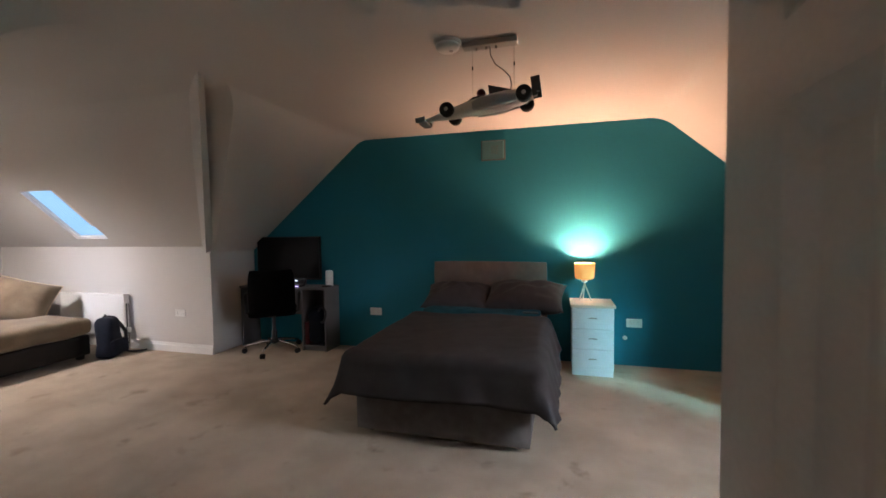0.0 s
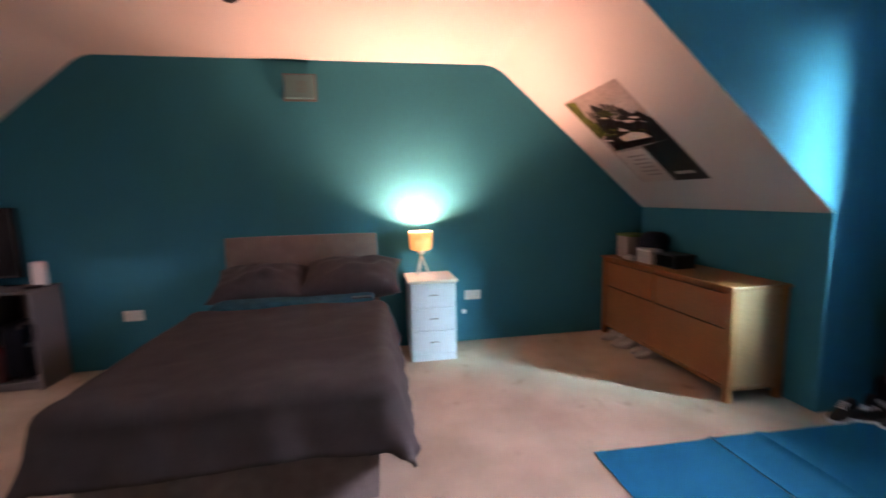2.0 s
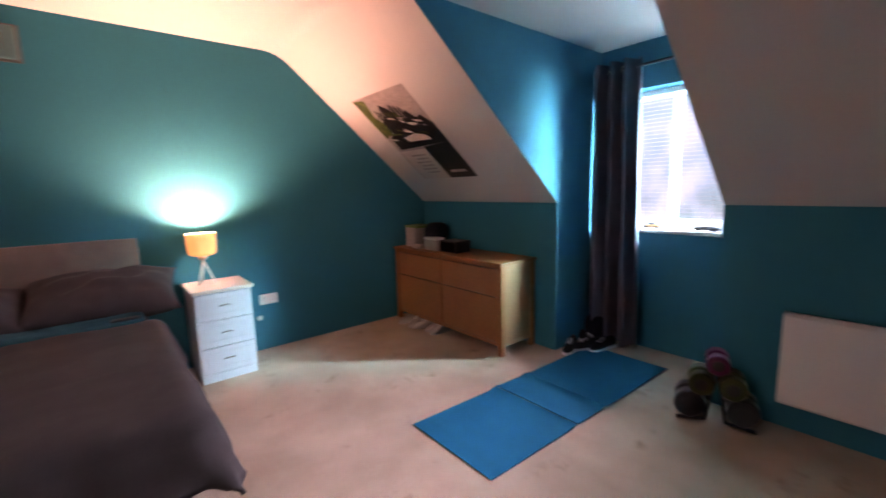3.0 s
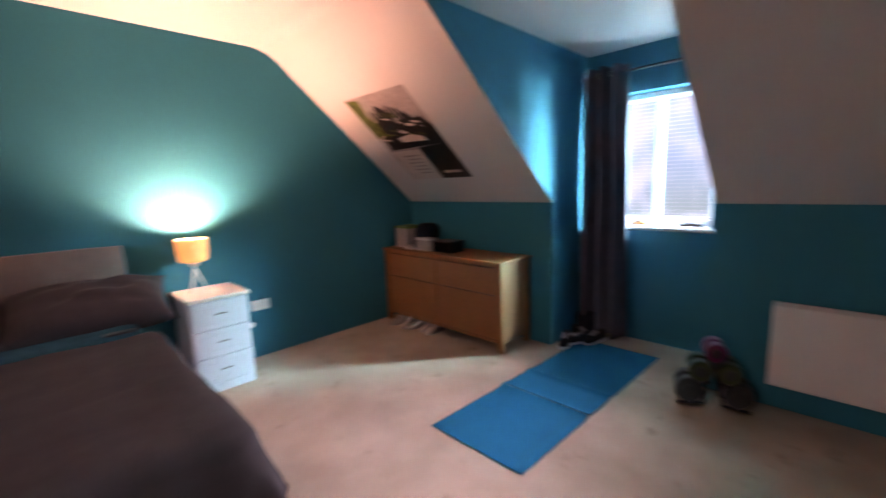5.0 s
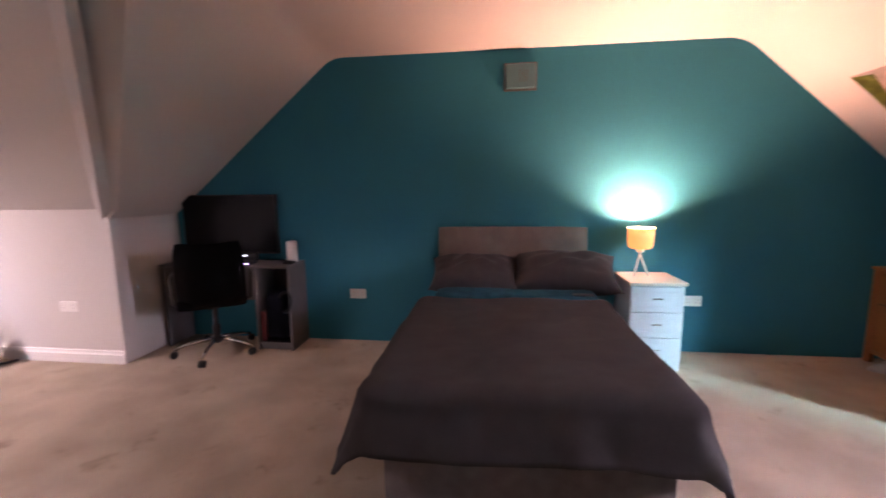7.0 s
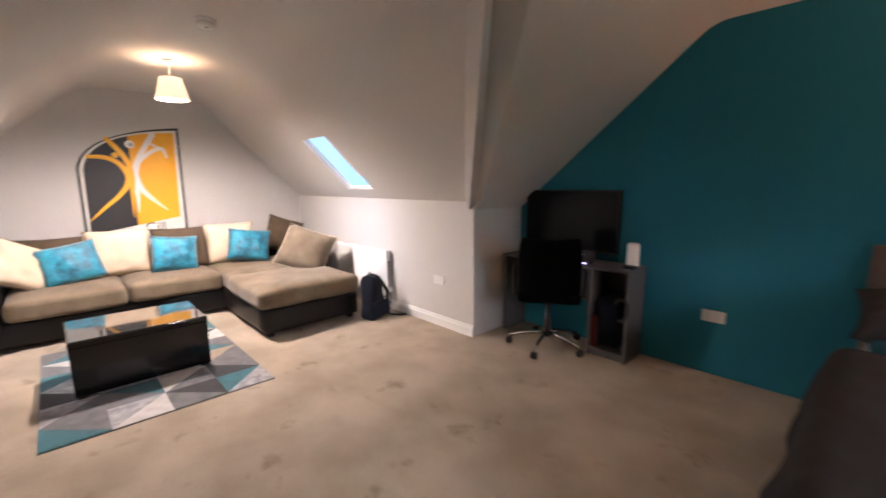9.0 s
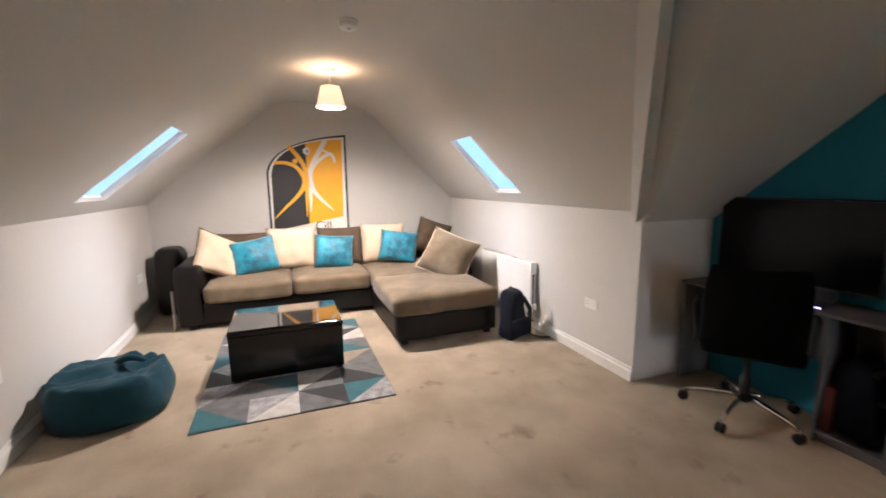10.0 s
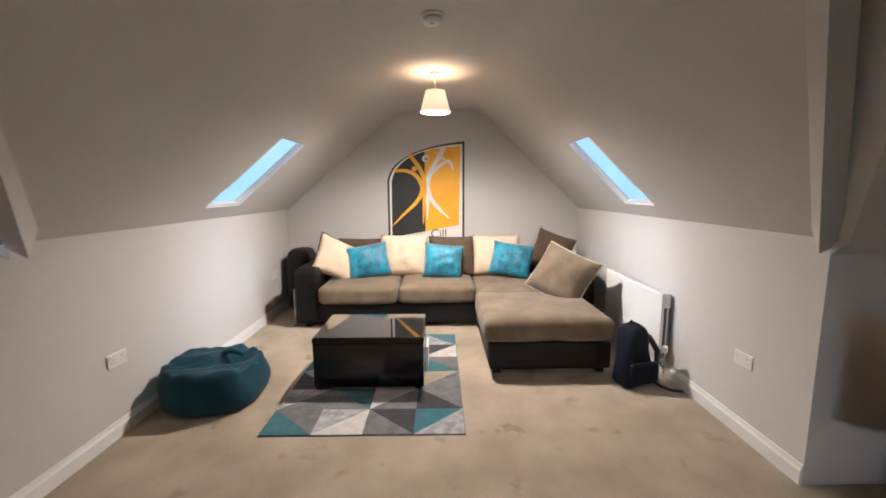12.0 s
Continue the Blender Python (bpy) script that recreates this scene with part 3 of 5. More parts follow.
# ---- door ----
def door_leaf():
    w, h, t = 0.756, 1.985, 0.038
    leaf = thing("door_1", pose(0.150, YD + 0.005, 0.012, 0, 0, 90.4), "white painted panelled door, standing open", "door")
    tagged(leaf, kind="structure")
    panels = [(0.170, 0.345), (0.395, 0.570)]
    rows = [(0.21, 0.77), (0.93, 1.53), (1.63, 1.88)]
    bm = bmesh.new()
    xs = [0, 0.170, 0.345, 0.395, 0.570, w]
    for a, b in ((0, 1), (2, 3), (4, 5)):
        box(bm, (xs[a], 0, 0), (xs[b], t, h))
    for a, b in ((1, 2), (3, 4)):
        for z0, z1 in ((0, 0.21), (0.77, 0.93), (1.53, 1.63), (1.88, h)):
            box(bm, (xs[a], 0, z0), (xs[b], t, z1))
    part("leaf", bm, M_DOOR, leaf)
    c, deep = 0.046, 0.018
    for a, b in panels:
        for z0, z1 in rows:
            # a sunk panel with a broad sloping border on each face
            bm = bmesh.new()
            for y_edge, y_in in ((0.0005, deep), (t - 0.0005, t - deep)):
                outer = [bm.verts.new((x, y_edge, z)) for x, z in ((a, z0), (b, z0), (b, z1), (a, z1))]
                foot = [bm.verts.new((x, y_in, z)) for x, z in ((a + c, z0 + c), (b - c, z0 + c), (b - c, z1 - c), (a + c, z1 - c))]
                for i in range(4):
                    bm.faces.new((outer[i], outer[(i + 1) % 4], foot[(i + 1) % 4], foot[i]))
                bm.faces.new(foot)
            part("panel", bm, M_DOOR, leaf)
    return leaf


door_leaf()
bm = bmesh.new()
for lo, hi in (((DX0 - 0.07, YD + 0.001, 0), (DX0 + 0.01, YD + 0.019, DH + 0.07)), ((DX1 + 0.012, YD + 0.001, 0), (DX1 + 0.08, YD + 0.019, DH + 0.07)), ((DX0 + 0.01, YD + 0.001, DH - 0.01), (DX1 + 0.012, YD + 0.019, DH + 0.07))):
    box(bm, lo, hi, 0.005, 1)
setting("trim_door", bm, M_TRIM, "white door architrave", "trim")


# ---- bed ----
BX0, BX1, BY0, BY1 = -1.515, -0.325, 2.105, 4.0


def bed():
    b = thing("bed", pose((BX0 + BX1) / 2, (BY0 + BY1) / 2, 0), "divan bed with grey fabric base and taupe headboard", "bed")
    for y0, y1 in ((BY0, 3.09), (3.094, BY1)):
        wpart("divan_base", soft_box((BX0 + 0.01, y0, 0.035), (BX1 - 0.01, y1, 0.335), 0.015, cuts=4), M_DIVAN, b, smooth=True)
    for x in (BX0 + 0.09, BX1 - 0.09):
        for y in (BY0 + 0.09, 3.0, 3.2, BY1 - 0.12):
            wpart("castor", lathe(bmesh.new(), [(0.02, 0), (0.026, 0.006), (0.026, 0.03), (0.012, 0.036)], (x, y, 0), 12), M_BLACK, b)
    wpart("mattress", soft_box((BX0 + 0.012, BY0 + 0.012, 0.337), (BX1 - 0.012, BY1 - 0.01, 0.522), 0.05), M_MATTRESS, b, smooth=True)
    wpart("headboard", soft_box((BX0 - 0.005, BY1 + 0.001, 0.33), (BX1 + 0.028, YT - 0.004, 1.038), 0.018, cuts=5), M_HEAD, b, smooth=True)
    for x in (BX0 + 0.25, BX1 - 0.25):
        wpart("headboard_strut", boxed((x - 0.03, BY1 + 0.012, 0.02), (x + 0.03, BY1 + 0.03, 0.34)), M_BLACK, b)
    return b


bed()


def duvet():
    """A quilt laid over the mattress: it falls over the foot and both sides, with hanging corners."""
    bm = bmesh.new()
    n, m = 64, 72
    x0, x1, y0, y1 = BX0 - 0.015, BX1 + 0.005, BY0 + 0.03, 3.46
    xa, xb, ya, yb = BX0 - 0.39, BX1 + 0.40, BY0 - 0.29, y1
    grid = []
    for j in range(m + 1):
        row = []
        for i in range(n + 1):
            x, y = xa + (xb - xa) * i / n, ya + (yb - ya) * j / m
            px, py = max(x0, min(x1, x)), max(y0, y)
            d = Vector((x - px, y - py))
            dist = d.length
            over = max(0.0, dist - 0.35)
            top = 0.578 + 0.018 * noise.noise(Vector((x * 2.2, y * 1.6, 0.3))) + 0.006 * noise.noise(Vector((x * 7, y * 6, 2))) - 0.004 * max(0.0, 0.12 - abs(noise.noise(Vector((x * 2.4 + y, y * 3.1 - x, 6))))) / 0.12
            top += 0.015 * math.exp(-((y - 3.41) / 0.05) ** 2)
            if dist > 1e-6:
                dirn = d / dist
                dist -= 0.55 * over
                r = 0.085
                arc = r * math.pi / 2
                if dist < arc:
                    a = dist / r
                    out, drop = r * math.sin(a), r * (1 - math.cos(a))
                else:
                    rest = dist - arc
                    flare = 0.30 + 0.12 * noise.noise(Vector((x * 5, y * 5, 1)))
                    corner = min(abs(d.x), abs(d.y)) / 0.30
                    flare += 0.10 * corner
                    out, drop = r + rest * flare, r + rest * math.sqrt(max(0.1, 1 - flare * flare))
                px += dirn.x * out
                py += dirn.y * out
                w = 0.020 * min(1.0, dist / 0.2)
                px += w * noise.noise(Vector((y * 6, x * 3, 5)))
                py += w * noise.noise(Vector((x * 6, y * 3, 7)))
                top -= drop
            row.append(bm.verts.new((px, py, top)))
        grid.append(row)
    for j in range(m):
        for i in range(n):
            bm.faces.new((grid[j][i], grid[j][i + 1], grid[j + 1][i + 1], grid[j + 1][i]))
    centre = pose((BX0 + BX1) / 2, 2.9, 0.53)
    bmesh.ops.transform(bm, matrix=centre.inverted(), verts=bm.verts[:])
    ob = finish("duvet", bm, M_DUVET, True)
    if sum(f.normal.z for f in ob.data.polygons) < 0:
        ob.data.flip_normals()
    ob.matrix_world = centre
    thick = ob.modifiers.new("thick", "SOLIDIFY")
    thick.thickness, thick.offset = 0.018, -1.0
    return tagged(ob, "dark grey cotton duvet spread over the bed", "duvet")


duvet()


def lying_pillow(name, x, y, z, w, h, t, tilt, turn, seed, material, label, category="pillow"):
    ob = finish(name, pillow_mesh(w, h, t, 20, 0.09, seed, 0.022), material, True)
    ob.matrix_world = pose(x, y, z, tilt, 0, turn)
    return tagged(ob, label, category, "pillows on the bed")


lying_pillow("pillow", -1.20, 3.60, 0.595, 0.70, 0.46, 0.25, -67, 2, 3, M_PILLOW, "charcoal cotton pillow leaning on the headboard")
lying_pillow("pillow", -0.53, 3.59, 0.600, 0.80, 0.48, 0.27, -65, -5, 8, M_PILLOW, "charcoal cotton pillow with a pointed corner")
bm = soft_box((BX0 + 0.03, 3.43, 0.535), (BX1 - 0.01, 3.72, 0.605), 0.028, 0.01, 16, 2.0, 0.024)
tagged(part("folded_sheet", bm, M_SHEET, None, "", True), "crumpled teal cotton sheet under the pillows", "sheet")
tagged(part("phone", boxed((-0.50, 3.44, 0.606), (-0.36, 3.495, 0.616), 0.003), M_BLACK), "thin black phone lying on the bed sheet", "phone")


# ---- bedside chest and lamp ----
def bedside_chest():
    x0, x1, y0, y1 = -0.060, 0.312, 3.640, 4.035
    c = thing("bedside_chest", pose((x0 + x1) / 2, (y0 + y1) / 2, 0), "narrow grey-white three-drawer chest beside the bed", "chest")
    wpart("plinth", boxed((x0 + 0.004, y0 + 0.012, 0), (x1 - 0.004, y1, 0.06), 0.002, 1), M_CHEST, c)
    wpart("carcass", boxed((x0, y0 + 0.018, 0.06), (x1, y1, 0.645), 0.002, 1), M_CHEST, c)
    wpart("top", boxed((x0 - 0.014, y0 - 0.012, 0.645), (x1 + 0.014, y1 + 0.004, 0.670), 0.006), M_CHEST_TOP, c, "cream chest top")
    for z0 in (0.068, 0.260, 0.452):
        z1 = z0 + 0.184
        bm = boxed((x0 + 0.004, y0, z0), (x1 - 0.004, y0 + 0.0175, z1), 0.003, 1)
        d = wpart("drawer", bm, M_CHEST, c)
        bm = bmesh.new()
        fr = 0.045
        for lo, hi in (((x0 + fr, z0 + 0.035), (x0 + fr + 0.008, z1 - 0.035)), ((x1 - fr - 0.008, z0 + 0.035), (x1 - fr, z1 - 0.035)),
                       ((x0 + fr + 0.008, z0 + 0.035), (x1 - fr - 0.008, z0 + 0.043)), ((x0 + fr + 0.008, z1 - 0.043), (x1 - fr - 0.008, z1 - 0.035))):
            box(bm, (lo[0], y0 - 0.005, lo[1]), (hi[0], y0, hi[1]), 0.002, 1)
        wpart("moulding", bm, M_CHEST, d)
        zc, xc = (z0 + z1) / 2, (x0 + x1) / 2
        pts = [(xc + 0.035 * math.cos(a), y0 - 0.004 - 0.018 * math.sin(a), zc + 0.010 * math.sin(a)) for a in np.linspace(0, math.pi, 9)]
        wpart("handle", tube(bmesh.new(), pts, 0.005, 8), M_CHROME, d, "small chrome bow handle", True)
    return c


bedside_chest()


def table_lamp():
    x, y = 0.065, 3.88
    l = thing("table_lamp", pose(x, y, 0.670), "lit tripod table lamp with an orange drum shade", "lamp")
    for k in range(3):
        a = radians(100 + 120 * k)
        wpart("leg", tube(bmesh.new(), [(x + 0.066 * math.cos(a), y + 0.066 * math.sin(a), 0.674), (x - 0.012 * math.cos(a), y - 0.012 * math.sin(a), 0.872)], 0.0065, 8), M_PLASTIC, l, "", True)
    wpart("collar", lathe(bmesh.new(), [(0.010, 0.850), (0.024, 0.856), (0.034, 0.880), (0.030, 0.892), (0.012, 0.898), (0.012, 0.925)], (x, y, 0), 20), M_PLASTIC, l, "", True)
    bm = bmesh.new()
    lathe(bm, [(0.050, 0.884), (0.072, 0.886), (0.084, 0.893), (0.090, 0.908), (0.095, 0.975), (0.097, 1.044), (0.095, 1.044), (0.093, 0.975), (0.088, 0.910), (0.082, 0.896), (0.070, 0.889), (0.050, 0.887)], (x, y, 0), 40, False)
    wpart("shade", bm, M_SHADE_BED, l, "orange fabric drum shade", True)
    wpart("bulb", lathe(bmesh.new(), [(0.008, 0.920), (0.012, 0.926), (0.018, 0.932), (0.012, 0.938)], (x, y, 0), 14), M_PLASTIC, l, "", True)
    return l


table_lamp()


# ---- sockets and vents ----
def socket(m, double=True):
    w = 0.146 if double else 0.086
    s = thing("wall_socket", m, "white plastic double wall socket", "socket", "sockets along the walls")
    part("plate", boxed((-w / 2, -0.010, -0.043), (w / 2, 0.0, 0.043), 0.004), M_PLASTIC, s)
    for x in (-0.037, 0.037) if double else (0,):
        for dx, dz, ww, hh in ((0, 0.012, 0.004, 0.008), (-0.011, -0.010, 0.007, 0.002), (0.011, -0.010, 0.007, 0.002)):
            part("pin_hole", boxed((x + dx - ww / 2, -0.0108, dz - hh / 2), (x + dx + ww / 2, -0.0098, dz + hh / 2)), M_BLACK, s)
        part("switch", boxed((x - 0.006 + (0.018 if x > 0 else -0.018), -0.0135, 0.016), (x + 0.006 + (0.018 if x > 0 else -0.018), -0.010, 0.032), 0.001, 1), M_PLASTIC, s)
    return s


first_socket = socket(pose(-2.256, YT, 0.434))
for m in (pose(0.543, YT, 0.432), pose(-4.40, YK, 0.46), pose(-4.468, YD, 0.469, 0, 0, 180), pose(-6.867, YD, 0.487, 0, 0, 180)):
    copy_thing(first_socket, m)
s = thing("cable_outlet", pose(0.46, YT, 0.28), "small round white cable outlet on the wall", "outlet")
bm = lathe(bmesh.new(), [(0.022, 0), (0.022, 0.006), (0.014, 0.010)], (0, 0, 0), 14)
bmesh.ops.transform(bm, matrix=pose(0, 0, 0, 90), verts=bm.verts[:])
part("cap", bm, M_PLASTIC, s)


def wall_vent():
    v = thing("wall_vent", pose(-0.855, YT, 2.225), "square pale plastic extractor vent high on the wall", "vent")
    w, h, d = 0.118, 0.095, 0.040
    part("back_plate", boxed((-w - 0.012, -0.012, -h - 0.012), (w + 0.012, 0, h + 0.012), 0.004), M_DARK_GREY, v)
    part("cover", boxed((-w, -d, -h), (w, -0.012, h), 0.012), M_VENT, v)
    for k in range(5):
        x = -0.010 + k * 0.016
        part("slot", boxed((x - 0.002, -d - 0.001, -0.045), (x + 0.002, -d + 0.004, 0.045)), M_DARK_GREY, v)
    return v


wall_vent()


def smoke_alarm(x, y, r):
    a = thing("smoke_alarm", pose(x, y, ZC), "round white plastic smoke alarm on the ceiling", "alarm", "smoke alarms")
    part("base", lathe(bmesh.new(), [(r, 0), (r, -0.012), (r * 0.94, -0.018)], (0, 0, 0), 32), M_PLASTIC, a, "", True)
    part("dome", lathe(bmesh.new(), [(r * 0.90, -0.018), (r * 0.86, -0.036), (r * 0.70, -0.048), (r * 0.3, -0.052)], (0, 0, 0), 32), M_PLASTIC, a, "", True)
    part("test_button", lathe(bmesh.new(), [(0.012, -0.051), (0.011, -0.055)], (0.02, 0, 0), 12), M_GREY_PLASTIC, a)
    return a


smoke_alarm(-0.775, 1.90, 0.076)
smoke_alarm(-4.61, 1.54, 0.065)


# ---- racing car ceiling lamp ----
def car_lamp():
    c = thing("racing_car_light", pose(-0.545, 1.96, ZC), "unlit ceiling light shaped as a pale model racing car", "ceiling light")
    bar = boxed((-0.155, -0.035, -0.030), (0.155, 0.035, -0.001), 0.006)
    part("ceiling_bar", bar, M_STEEL, c, "brushed steel mounting bar")
    for x in (-0.075, -0.02, 0.035):
        part("screw", lathe(bmesh.new(), [(0.006, -0.046), (0.007, -0.030)], (x, 0, 0), 10), M_STEEL, c)
    # car body: nose towards -x, cross sections along x
    tilt = pose(0.0, 0, -0.345, 0, -6.5, 0)

    def section(x, w, z0, z1, k=3.0, n=16):
        out = []
        for i in range(n):
            a = 2 * math.pi * i / n
            ca, sa = math.cos(a), math.sin(a)
            out.append((x, w * math.copysign(abs(ca) ** (2 / k), ca), (z0 + z1) / 2 + (z1 - z0) / 2 * math.copysign(abs(sa) ** (2 / k), sa)))
        return out

    def loft(sections):
        bm = bmesh.new()
        rings = [[bm.verts.new(p) for p in s] for s in sections]
        for a, b in zip(rings, rings[1:]):
            for i in range(len(a)):
                bm.faces.new((a[i], a[(i + 1) % len(a)], b[(i + 1) % len(b)], b[i]))
        bm.faces.new(rings[0][::-1])
        bm.faces.new(rings[-1])
        return bm

    def add(name, bm, material, label="", smooth=False, parent=c):
        bmesh.ops.transform(bm, matrix=tilt, verts=bm.verts[:])
        return part(name, bm, material, parent, label, smooth)

    add("body", loft([section(-0.405, 0.012, -0.036, -0.020), section(-0.34, 0.022, -0.038, -0.006), section(-0.25, 0.034, -0.042, 0.010), section(-0.16, 0.050, -0.046, 0.026),
                      section(-0.10, 0.062, -0.048, 0.034), section(0.0, 0.072, -0.050, 0.042), section(0.10, 0.066, -0.048, 0.046), section(0.18, 0.045, -0.040, 0.038), section(0.235, 0.026, -0.026, 0.020)]),
        M_FROST, "frosted pale car body", True)
    for s in (-1, 1):
        add("sidepod", loft([section(-0.09, 0.020, -0.040, 0.004), section(-0.05, 0.034, -0.046, 0.016), section(0.06, 0.034, -0.046, 0.016), section(0.15, 0.014, -0.036, 0.004)]), M_GREY_PLASTIC, "", True).location.y = s * 0.075
    add("cockpit", loft([section(-0.125, 0.028, 0.018, 0.034), section(-0.09, 0.034, 0.022, 0.050), section(-0.03, 0.030, 0.028, 0.052)]), M_DARK_GREY, "dark grey cockpit", True)
    bm = bmesh.new()
    bmesh.ops.create_uvsphere(bm, u_segments=14, v_segments=10, radius=0.026)
    bmesh.ops.translate(bm, vec=(-0.045, 0, 0.066), verts=bm.verts[:])
    add("helmet", bm, M_RED, "dark red helmet ball", True)
    add("engine_fin", prism(bmesh.new(), [(0.0, 0.040), (0.0, 0.104), (0.165, 0.036)], 1, -0.004, 0.004), M_DARK_GREY)
    bm = box(bmesh.new(), (-0.425, -0.070, -0.045), (-0.372, 0.070, -0.037), 0.003, 1)
    box(bm, (-0.430, -0.073, -0.046), (-0.372, -0.068, -0.016), 0.002, 1)
    box(bm, (-0.430, 0.068, -0.046), (-0.372, 0.073, -0.016), 0.002, 1)
    add("front_wing", bm, M_GREY_PLASTIC, "grey front wing")
    bm = box(bmesh.new(), (0.240, -0.060, 0.060), (0.280, 0.060, 0.067), 0.003, 1)
    box(bm, (0.244, -0.060, 0.026), (0.276, 0.060, 0.032), 0.002, 1)
    box(bm, (0.236, -0.064, -0.006), (0.284, -0.060, 0.076), 0.002, 1)
    box(bm, (0.236, 0.060, -0.006), (0.284, 0.064, 0.076), 0.002, 1)
    box(bm, (0.215, -0.012, -0.012), (0.262, 0.012, 0.028), 0.002, 1)
    add("rear_wing", bm, M_DARK_GREY, "dark grey rear wing")
    for x, y, r, w in ((-0.232, 0.098, 0.040, 0.040), (-0.232, -0.098, 0.040, 0.040), (0.195, 0.098, 0.042, 0.050), (0.195, -0.098, 0.042, 0.050)):
        def spin(prof):
            bm = lathe(bmesh.new(), prof, (0, 0, 0), 24)
            bmesh.ops.transform(bm, matrix=pose(x, y, -0.015, 90, 0, 0), verts=bm.verts[:])
            return bm
        wheel = add("wheel", spin([(r * 0.60, -w / 2), (r * 0.94, -w / 2), (r, -w / 2 + 0.006), (r, w / 2 - 0.006), (r * 0.94, w / 2), (r * 0.60, w / 2)]), M_RUBBER, "black tyre", True)
        add("rim", spin([(r * 0.12, -w / 2 - 0.002), (r * 0.58, -w / 2 + 0.004), (r * 0.58, w / 2 - 0.004), (r * 0.12, w / 2 + 0.002)]), M_STEEL, "", True, wheel)
    for x in (-0.232, 0.195):
        for dz in (-0.006, 0.008):
            add("axle", tube(bmesh.new(), [(x, -0.09, -0.015 + dz), (x, 0.09, -0.015 + dz)], 0.003, 6), M_STEEL)
    for x, z in ((-0.10, -0.29), (0.135, -0.31)):
        part("hanging_wire", tube(bmesh.new(), [(x, 0, -0.03), (x, 0, z)], 0.0012, 5), M_STEEL, c)
        part("wire_grip", tube(bmesh.new(), [(x, 0, -0.13), (x, 0, -0.15)], 0.004, 6), M_BLACK, c)
    pts = [(0.0, 0, -0.03), (0.004, 0, -0.08), (0.03, 0.005, -0.13), (0.075, 0.008, -0.165), (0.110, 0.004, -0.205), (0.120, 0, -0.25), (0.11, 0, -0.30)]
    part("flex", tube(bmesh.new(), pts, 0.0035, 7), M_GREY_PLASTIC, c, "grey flex", True)
    return c


car_lamp()


# ---- poster on the slope ----
def poster():
    z0, z1 = 1.41, 2.045
    a, b = Vector((bed_right(z0), 2.955, z0)), Vector((bed_right(z1), 2.955, z1))
    up = (b - a).normalized()
    inward = Vector((-up.z, 0, up.x))
    if inward.z > 0:
        inward = -inward
    y_right, y_left = 2.955, 3.68
    length = (b - a).length
    across = Vector((0, y_left - y_right, 0))
    p = thing("poster", pose(a.x, (y_left + y_right) / 2, a.z), "glossy dark racing poster stuck on the sloping ceiling", "poster")

    def patch(name, pts, lift, material):
        bm = bmesh.new()
        lo = [bm.verts.new(a + across * u + up * (length * v) + inward * lift) for u, v in pts]
        hi = [bm.verts.new(a + across * u + up * (length * v) + inward * (lift + 0.0006)) for u, v in pts]
        bm.faces.new(lo)
        bm.faces.new(hi[::-1])
        for i in range(len(pts)):
            bm.faces.new((lo[i], lo[(i + 1) % len(pts)], hi[(i + 1) % len(pts)], hi[i]))
        return wpart(name, bm, material, p)

    pm = mat("poster_grey", (0.42, 0.36, 0.33), 0.35, vary=0.2, scale=9, fine=60, bump=0.0)
    pd = mat("poster_dark", (0.020, 0.018, 0.018), 0.3, vary=0.3, scale=12, fine=60, bump=0.0)
    pg = mat("poster_green", (0.16, 0.20, 0.03), 0.35, vary=0.4, scale=16, fine=60, bump=0.0, second=(0.04, 0.05, 0.01))
    pl = mat("poster_pale", (0.60, 0.52, 0.47), 0.35, vary=0.1, scale=9, fine=60, bump=0.0)
    patch("sheet", [(0, 0), (1, 0), (1, 1), (0, 1)], 0.002, pm)
    patch("green_field", [(0.72, 0.62), (1, 0.55), (1, 0.99), (0.80, 0.97), (0.86, 0.80)], 0.0032, pg)
    patch("dark_car", [(0.0, 0.42), (0.92, 0.40), (0.90, 0.55), (0.78, 0.60), (0.80, 0.72), (0.66, 0.78), (0.62, 0.90), (0.50, 0.83), (0.48, 0.70), (0.34, 0.72), (0.28, 0.80), (0.18, 0.70), (0.10, 0.72), (0.0, 0.62)], 0.0044, pd)
    patch("green_strip", [(0.40, 0.74), (0.62, 0.76), (0.66, 0.82), (0.46, 0.80)], 0.0056, pg)
    patch("pale_strip", [(0.22, 0.47), (0.62, 0.48), (0.66, 0.53), (0.40, 0.56), (0.26, 0.52)], 0.0056, pl)
    patch("dark_block", [(0.0, 0.0), (0.46, 0.0), (0.46, 0.40), (0.0, 0.42)], 0.0044, pd)
    patch("pale_block", [(0.48, 0.0), (0.98, 0.0), (0.98, 0.38), (0.48, 0.38)], 0.0038, pl)
    patch("white_bar", [(0.10, 0.07), (0.36, 0.07), (0.36, 0.10), (0.10, 0.10)], 0.0056, pl)
    rng = random.Random(7)
    for k in range(16):
        u, v = rng.uniform(0.08, 0.80), rng.uniform(0.50, 0.74)
        du, dv = rng.uniform(0.04, 0.13), rng.uniform(0.012, 0.03)
        patch("highlight", [(u, v), (u + du, v + 0.02), (u + du + 0.02, v + dv + 0.02), (u + 0.015, v + dv)], 0.0066 + 0.0009 * k, pl if k % 3 else pg)
    for k in range(8):
        u, v = 0.30 + 0.06 * k, 0.74 + 0.02 * (k % 3)
        patch("dark_mark", [(u, v - 0.04), (u + 0.035, v - 0.05), (u + 0.05, v + 0.08), (u + 0.02, v + 0.10)], 0.0050 + 0.0003 * k, pd)
